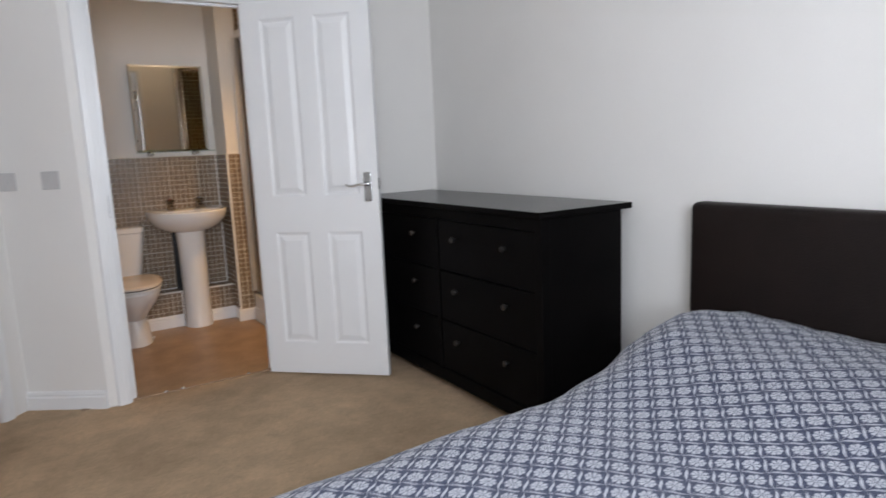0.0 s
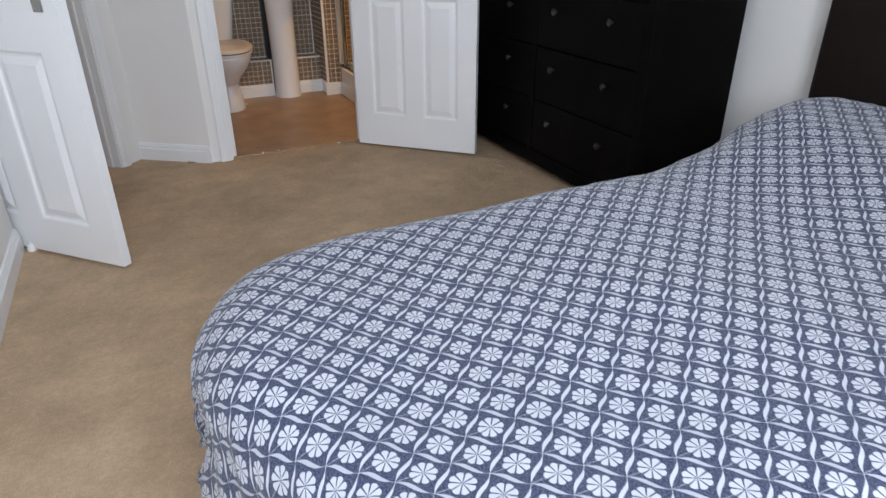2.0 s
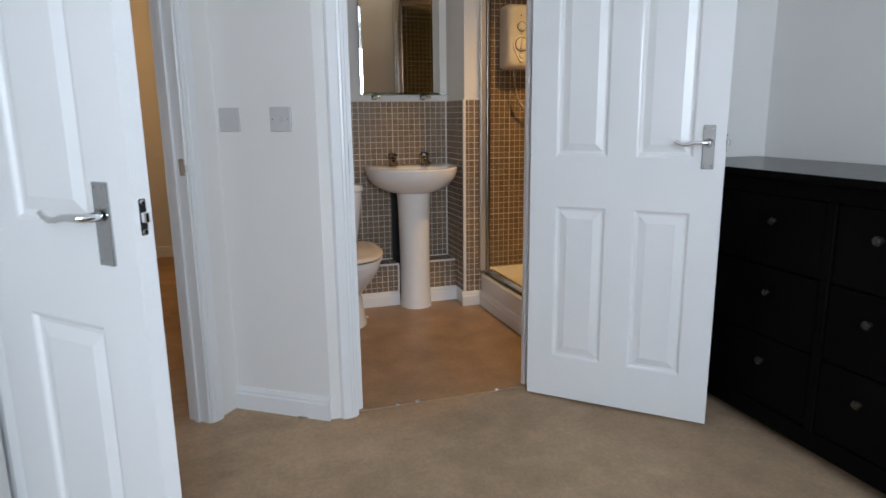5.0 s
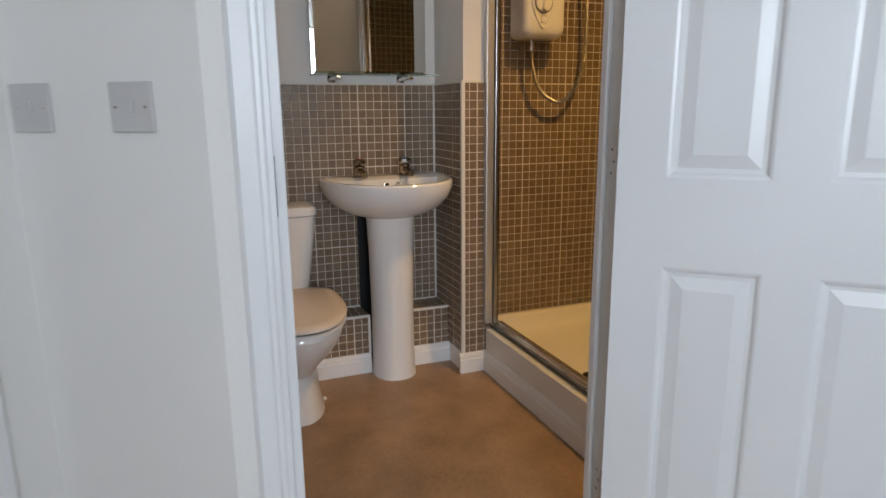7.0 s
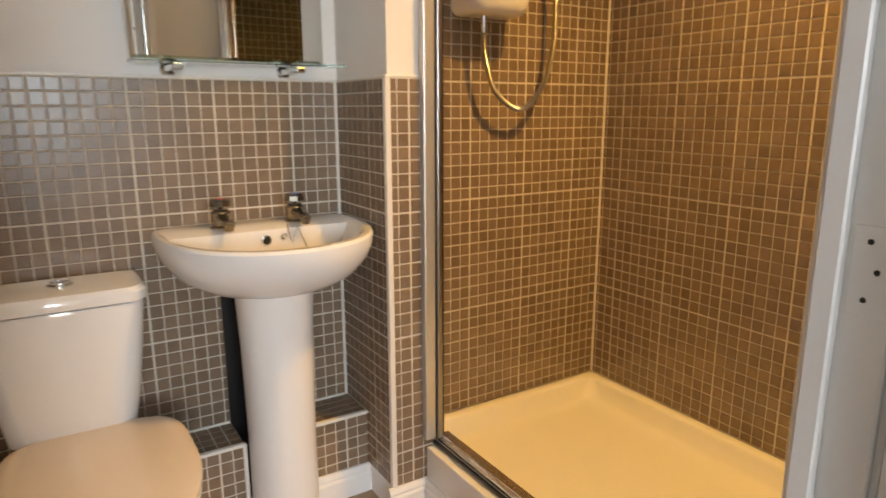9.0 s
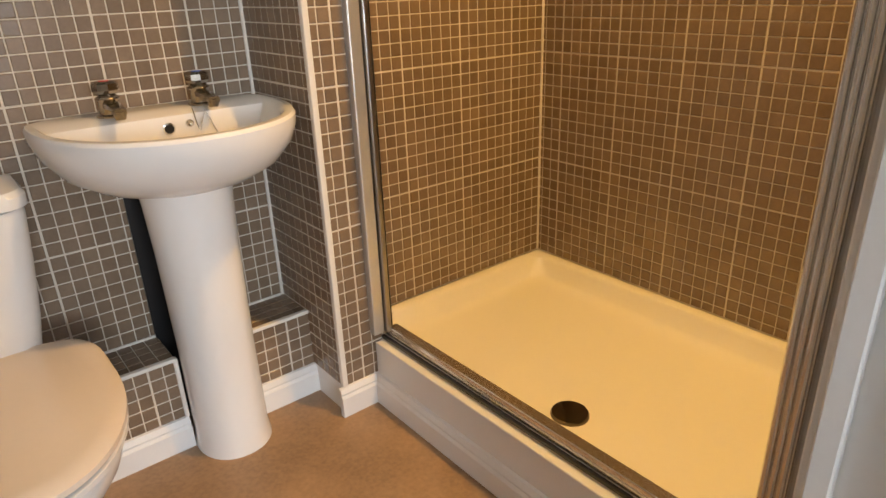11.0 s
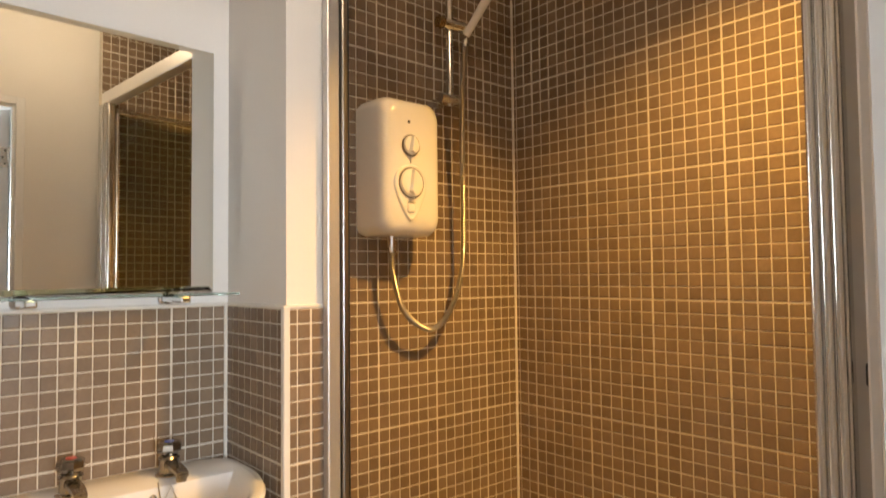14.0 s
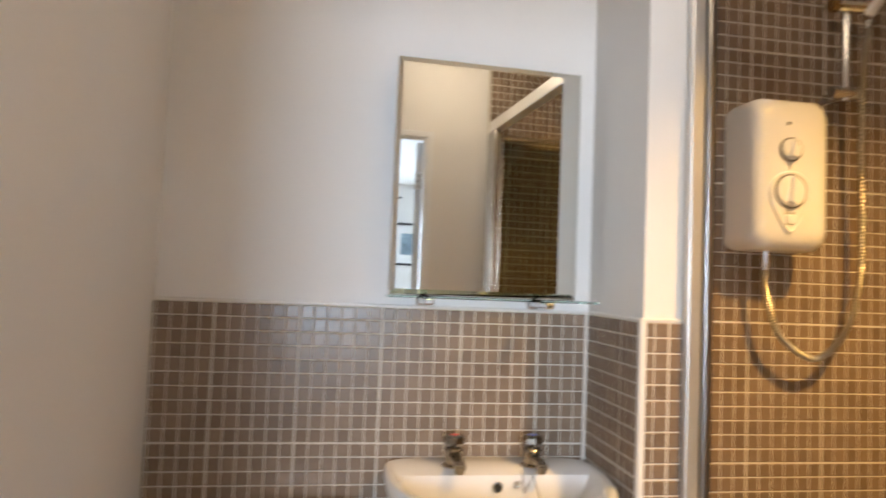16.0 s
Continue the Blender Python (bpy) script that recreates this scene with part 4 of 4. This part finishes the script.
part("control_surround", loft([teardrop(g, y) for g, y in ((0.001, 4.797), (0.0, 4.7905), (-0.004, 4.7882), (-0.008, 4.7902), (-0.012, 4.7905))]), PLASTIC, heater, "raised teardrop rim", smooth=True)
dial_on(1.638, 0.025)
dial_on(1.54, 0.037)
part("power_light", lathe([(0.0045, 0), (0.004, 0.0015), (0, 0.002)], 10, Matrix.Translation((DX - 0.004, 4.7925, 1.7)) @ Matrix.Rotation(radians(90), 4, "X")), BLACK, heater)
part("pointer", loft([[(DX + x, y, 1.603 + q) for x, q in ((0, -0.012), (0.004, 0.006), (-0.004, 0.006))] for y in (4.793, 4.7895)]), GREYP, heater)
part("start_button", box(DX - 0.013, DX + 0.013, 4.786, 4.794, 1.462, 1.486, 0.005, 3), PLASTIC, heater, smooth=True)
part("button_line", box(DX - 0.012, DX + 0.012, 4.7885, 4.793, 1.489, 1.4905), RINGM, heater)
part("badge", box(ux + 0.056, ux + 0.072, 4.8005, 4.803, 1.694, 1.7, 0.001, 1), material("pale_pink_badge", (0.62, 0.42, 0.38), 0.4, vary=0.05), heater)
part("outlet", rod((1.895, 4.86, 1.404), (1.895, 4.86, 1.375), 0.009, 0.0075), CHROME, heater)

rail = thing("riser_rail", pose(0, 0, 0), "chrome shower riser rail with clamp brackets", "shower rail")
part("bar", rod((2.115, 4.866, 1.79), (2.115, 4.866, 2.33), 0.0115), CHROME, rail, smooth=True)
for z in (1.81, 2.31):
    part("bracket", lathe([(0.017, 0), (0.017, 0.035), (0.013, 0.06), (0.013, 0.075)], 20, Matrix.Translation((2.115, 4.928, z)) @ Matrix.Rotation(radians(90), 4, "X")), CHROME, rail, smooth=True)
    part("bracket_clamp", rod((2.075, 4.866, z), (2.145, 4.866, z), 0.016, n=18), CHROME, rail, smooth=True)
slider = part("slider", rod((2.085, 4.862, 2.03), (2.165, 4.835, 2.02), 0.015, n=18), CHROME, rail, smooth=True)
part("slider_knob", lathe([(0.016, 0), (0.018, 0.008), (0.017, 0.022), (0.01, 0.026)], 12, Matrix.Translation((2.088, 4.862, 2.03)) @ Matrix.Rotation(radians(-90), 4, "Y")), material("brass_worn", (0.5, 0.36, 0.18), 0.25, 1.0, vary=0.1, scale=30), slider, "worn brassy knob", smooth=True)

spray = thing("hand_shower", pose(0, 0, 0), "white plastic hand shower head held on the rail", "shower head")
p0, p1 = Vector((2.150, 4.832, 2.0)), Vector((2.172, 4.715, 2.14))
part("handle", tube([p0, p0.lerp(p1, 0.3), p0.lerp(p1, 0.6), p0.lerp(p1, 0.85), p1], lambda i: (0.0115, 0.012, 0.013, 0.0145, 0.018)[i], 16), PLASTIC, spray, smooth=True)
face_way = Vector((-0.15, -0.62, -0.77)).normalized()
tilt = face_way.to_track_quat("Z", "Y").to_matrix().to_4x4()
hp = p1 + (p1 - p0).normalized() * 0.025
part("head", lathe([(0.012, -0.02), (0.032, -0.014), (0.041, 0.0), (0.043, 0.014), (0.040, 0.019), (0.0, 0.02)], 32, Matrix.Translation(hp) @ tilt), PLASTIC, spray, smooth=True)
part("nozzle_face", lathe([(0.034, 0.0195), (0.033, 0.022), (0.0, 0.0225)], 28, Matrix.Translation(hp) @ tilt), GREYP, spray)


def curve_through(points, steps=12):
    pts = [Vector(p) for p in points]
    pts = [pts[0] * 2 - pts[1], *pts, pts[-1] * 2 - pts[-2]]
    out = []
    for a, b, c, d in zip(pts, pts[1:], pts[2:], pts[3:]):
        for k in range(steps):
            t = k / steps
            out.append(0.5 * (2 * b + (c - a) * t + (2 * a - 5 * b + 4 * c - d) * t * t + (3 * b - a - 3 * c + d) * t ** 3))
    return out + [pts[-2]]


hose_line = curve_through([(1.895, 4.86, 1.378), (1.9, 4.86, 1.30), (1.94, 4.862, 1.20), (2.035, 4.865, 1.15), (2.115, 4.868, 1.21), (2.158, 4.868, 1.33), (2.163, 4.866, 1.47), (2.155, 4.86, 1.63), (2.146, 4.848, 1.80), (2.143, 4.838, 1.90), (2.15, 4.832, 1.985)], 34)
hose = thing("shower_hose", pose(0, 0, 0), "ribbed chrome shower hose hanging in a loop", "shower hose")
part("ribbed_tube", tube(hose_line, lambda i: 0.0088 if i % 2 else 0.0070, 10), material("ribbed_hose_chrome", (0.42, 0.39, 0.34), 0.36, 1.0, vary=0.06, scale=40), hose)
for k, n in ((0, 8), (-1, -9)):
    part("end_cone", rod(hose_line[k], hose_line[n], 0.0115, 0.0095, n=16), CHROME, hose, "smooth chrome end cone", smooth=True)

down = thing("shower_downlight", pose(2.05, 3.93, TOP), "recessed warm ceiling downlight above the shower", "ceiling light")
part("bezel", lathe([(0.048, 0.0), (0.045, -0.006), (0.038, -0.007), (0.036, 0.0)], 28), CHROME, down, smooth=True)

# Assumed fitting, out of view, round the added fill lamp.
globe = thing("ensuite_fill_fitting", pose(1.46, 4.08, TOP), "unseen round opal glass fitting added for the ensuite fill lamp", "ceiling light")
part("base", lathe([(0.11, 0), (0.11, -0.015), (0.1, -0.02)], 32), PLASTIC, globe, smooth=True)
opal = part("diffuser", lathe([(0.105, -0.02), (0.12, -0.05), (0.115, -0.09), (0.09, -0.125), (0.05, -0.145), (0.0, -0.15)], 36), glass("opal_glass", (1, 0.97, 0.9)), globe, smooth=True)
opal.visible_shadow = False

# ---- ensuite: tiling ----
PITCH, JOINT, COLS, ROWS_PER = 0.03455, 0.0029, 6, 10
Z_TOP = 1.2285


def tile_shape():
    h, c = 0.5, 0.44
    verts = [(-h, 0, -h), (h, 0, -h), (h, 0, h), (-h, 0, h), (-c, 1, -c), (c, 1, -c), (c, 1, c), (-c, 1, c)]
    faces = [(4, 5, 6, 7), (0, 1, 5, 4), (1, 2, 6, 5), (2, 3, 7, 6), (3, 0, 4, 7)]
    return verts, faces


TV, TF = tile_shape()
tile_mesh = bpy.data.meshes.new("tile")
tile_mesh.from_pydata([(x, -y, z) for x, y, z in TV], [], TF)
tile_mesh.materials.append(TILE)


def tiling(name, m, width, z0, z1, phase, picked, label, depth=0.008, along_z=Z_TOP):
    """A tiled facing in local x and z that looks to local -y: a grout bed with each small tile proud of it.
    phase: columns from the local right edge to the first wide joint; picked: (x0, x1, z0, z1) of the tiles that are objects of their own."""
    ob = thing(name, m, label, "tiles", kind="structure") if label else new(name)
    ob.matrix_basis = m
    part("grout_bed", box(0, width, 0, depth, z0, z1), GROUT, ob)
    verts, faces = [], []
    c = 0
    while True:
        right = width - c * PITCH
        if right < 0.006:
            break
        left = max(0.0, right - PITCH)
        wide_r = 0.0012 if (c - phase) % COLS == 0 else 0.0
        wide_l = 0.0012 if (c + 1 - phase) % COLS == 0 else 0.0
        r0 = math.floor((along_z - z1) / PITCH + 1e-6)
        r = r0
        while True:
            top = min(z1, along_z - r * PITCH)
            low = max(z0, along_z - (r + 1) * PITCH)
            if along_z - r * PITCH <= z0 + 0.004:
                break
            w_t = 0.001 if r % ROWS_PER == 0 else 0.0
            w_b = 0.001 if (r + 1) % ROWS_PER == 0 else 0.0
            x0, x1 = left + JOINT / 2 + wide_l, right - JOINT / 2 - wide_r
            a, b = low + JOINT / 2 + w_b, top - JOINT / 2 - w_t
            if x1 - x0 > 0.004 and b - a > 0.004:
                cx, cz = (x0 + x1) / 2, (a + b) / 2
                if picked and picked[0] < cx < picked[1] and picked[2] < cz < picked[3]:
                    t = new("tile", tile_mesh)
                    t.parent = ob
                    t.matrix_basis = Matrix.LocRotScale((cx, 0.0, cz), Euler((random.uniform(-0.006, 0.006), 0, random.uniform(-0.006, 0.006))), (x1 - x0, 0.0016, b - a))
                else:
                    k = len(verts)
                    tx, tz = random.uniform(-0.006, 0.006), random.uniform(-0.006, 0.006)
                    verts += [(cx + vx * (x1 - x0), -vy * 0.0016 + tx * vx * (x1 - x0) + tz * vz * (b - a), cz + vz * (b - a)) for vx, vy, vz in TV]
                    faces += [tuple(k + q for q in f) for f in TF]
            r += 1
        c += 1
    if verts:
        me = bpy.data.meshes.new("tile_field")
        me.from_pydata(verts, [], faces)
        me.materials.append(TILE)
        f = new("tile_field", me)
        f.parent = ob
        tagged(f, "small glossy taupe mosaic tiles", kind="stuff")
    return ob


MOSAIC = "glossy taupe mosaic tiles with pale grout"
tiling("wall_tiles_basin", pose(0.44, 5.117, 0), 1.113, 0.0, Z_TOP, 4, (0.17, 1.113, 0.86, 1.3), MOSAIC)
tiling("wall_tiles_pier_side", pose(1.553, 5.117, 0, 0, 0, -90), 0.317, 0.09, Z_TOP, 3, (0, 1, 0.1, 1.3), MOSAIC)
tiling("wall_tiles_pier_front", pose(1.561, 4.80, 0), 0.127, 0.09, Z_TOP, 2, (0, 1, 0.1, 1.3), MOSAIC)
tiling("wall_tiles_shower_back", pose(1.69, 4.927, 0), 0.761, 0.2, TOP, 4, (0, 1, 0.95, 1.4), MOSAIC)
tiling("wall_tiles_shower_side", pose(2.451, 4.927, 0, 0, 0, -90), 1.225, 0.2, TOP, 3, (0, 0.8, 0.9, 1.33), MOSAIC)
tiling("wall_tiles_shower_near", pose(2.451, 3.702, 0, 0, 0, 180), 0.76, 0.2, TOP, 3, None, MOSAIC, depth=0.032)

# boxed-in pipes behind the basin and toilet
for x0, x1 in ((0.44, 1.187), (1.36, 1.553)):
    b = thing("pipe_box", pose(0, 0, 0), "low tiled pipe boxing with white trim under the basin", "boxing", "pipe boxing", kind="structure")
    part("core", box(x0, x1, 4.972, 5.117, 0.004, 0.256), GROUT, b)
    tiling("box_tiles", pose(x0, 4.964, 0), x1 - x0, 0.09, 0.254, 2, None, "", along_z=0.256).parent = b
    n = max(1, round((x1 - x0) / PITCH))
    for k in range(n):
        for r in range(4):
            t = new("tile", tile_mesh)
            t.parent = b
            t.matrix_basis = pose(x0 + (k + 0.5) * (x1 - x0) / n, 4.975 + (r + 0.5) * PITCH, 0.257, -90) @ Matrix.Diagonal((PITCH - JOINT, 0.0016, PITCH - JOINT, 1))
    part("edge_trim", box(x0, x1, 4.958, 4.974, 0.253, 0.2635, 0.003, 2), TRIM, b)
    part("skirting", prism(SKIRT, (x1, 4.964), (x0, 4.964)), GLOSS, b)
brush = thing("toilet_brush", pose(0.56, 5.045, 0.2588), "white plastic toilet brush standing in its round holder", "toilet brush")
part("holder", lathe([(0.048, 0.0), (0.054, 0.004), (0.057, 0.06), (0.054, 0.098), (0.046, 0.11), (0.03, 0.113), (0.027, 0.106), (0.026, 0.02), (0.0, 0.018)], 32), PLASTIC, brush, smooth=True)
part("collar", lathe([(0.024, 0.106), (0.026, 0.112), (0.021, 0.121), (0.012, 0.13)], 24), PLASTIC, brush, smooth=True)
part("handle", tube([(0.0, 0.0, 0.1), (0.0, 0.004, 0.16), (-0.003, 0.012, 0.24), (-0.006, 0.02, 0.31), (-0.007, 0.024, 0.352), (-0.007, 0.025, 0.362)], lambda i: (0.011, 0.0105, 0.009, 0.0105, 0.0115, 0.007)[i], 14), PLASTIC, brush, smooth=True)
# Black sheet on the tiles that stands in for the pedestal's shade.
shade_sheet = part("pipe_chase", box(1.184, 1.36, 5.108, 5.1145, 0.004, 0.70), BLACK)
tagged(shade_sheet, "black sheet painted in as the shade behind the pedestal", "panel", kind="structure")
end_trim = part("trim", box(1.179, 1.190, 4.957, 4.974, 0.09, 0.262, 0.003, 2), TRIM)
tagged(end_trim, "white plastic tile trim at the end of the boxing", "trim", kind="structure")
for name, a in (("trim", (1.549, 1.565, 4.796, 4.812, 0.09, 1.234)), ("trim", (1.545, 1.5535, 5.109, 5.117, 0.26, 1.23)), ("trim", (0.44, 1.553, 5.112, 5.125, 1.2285, 1.236)), ("trim", (1.551, 1.562, 4.80, 5.117, 1.2285, 1.236)), ("trim", (1.561, 1.688, 4.798, 4.81, 1.2285, 1.236)), ("trim", (2.444, 2.452, 4.920, 4.928, 0.2, TOP)), ("trim", (1.545, 1.553, 4.964, 4.972, 0.09, 0.262)), ("trim", (0.44, 1.187, 5.110, 5.117, 0.257, 0.264)), ("trim", (1.36, 1.545, 5.110, 5.117, 0.257, 0.264))):
    t = part(name, box(*a, 0.002, 1), TRIM)
    tagged(t, "white plastic tile trim", "trim", kind="structure")
skirting(((1.553, 4.964), (1.553, 4.80)), ((1.69, 4.80), (1.553 - 0.016, 4.80)), ((0.44, 4.964), (0.44, 3.8)))

# threshold bar with bright screws
bar = thing("threshold_strip", pose(0, 0, 0), "thin brown threshold strip with bright screws between carpet and vinyl", "threshold strip")
part("strip", box(0.68, 1.40, 3.592, 3.622, 0.0, 0.007, 0.003, 2), VINYL, bar)
for x in (0.83, 0.915, 1.262):
    part("screw", lathe([(0.011, 0), (0.009, 0.004), (0.005, 0.0065), (0, 0.007)], 14, pose(x, 3.6, 0.0065)), CHROME, bar, "bright screw head")
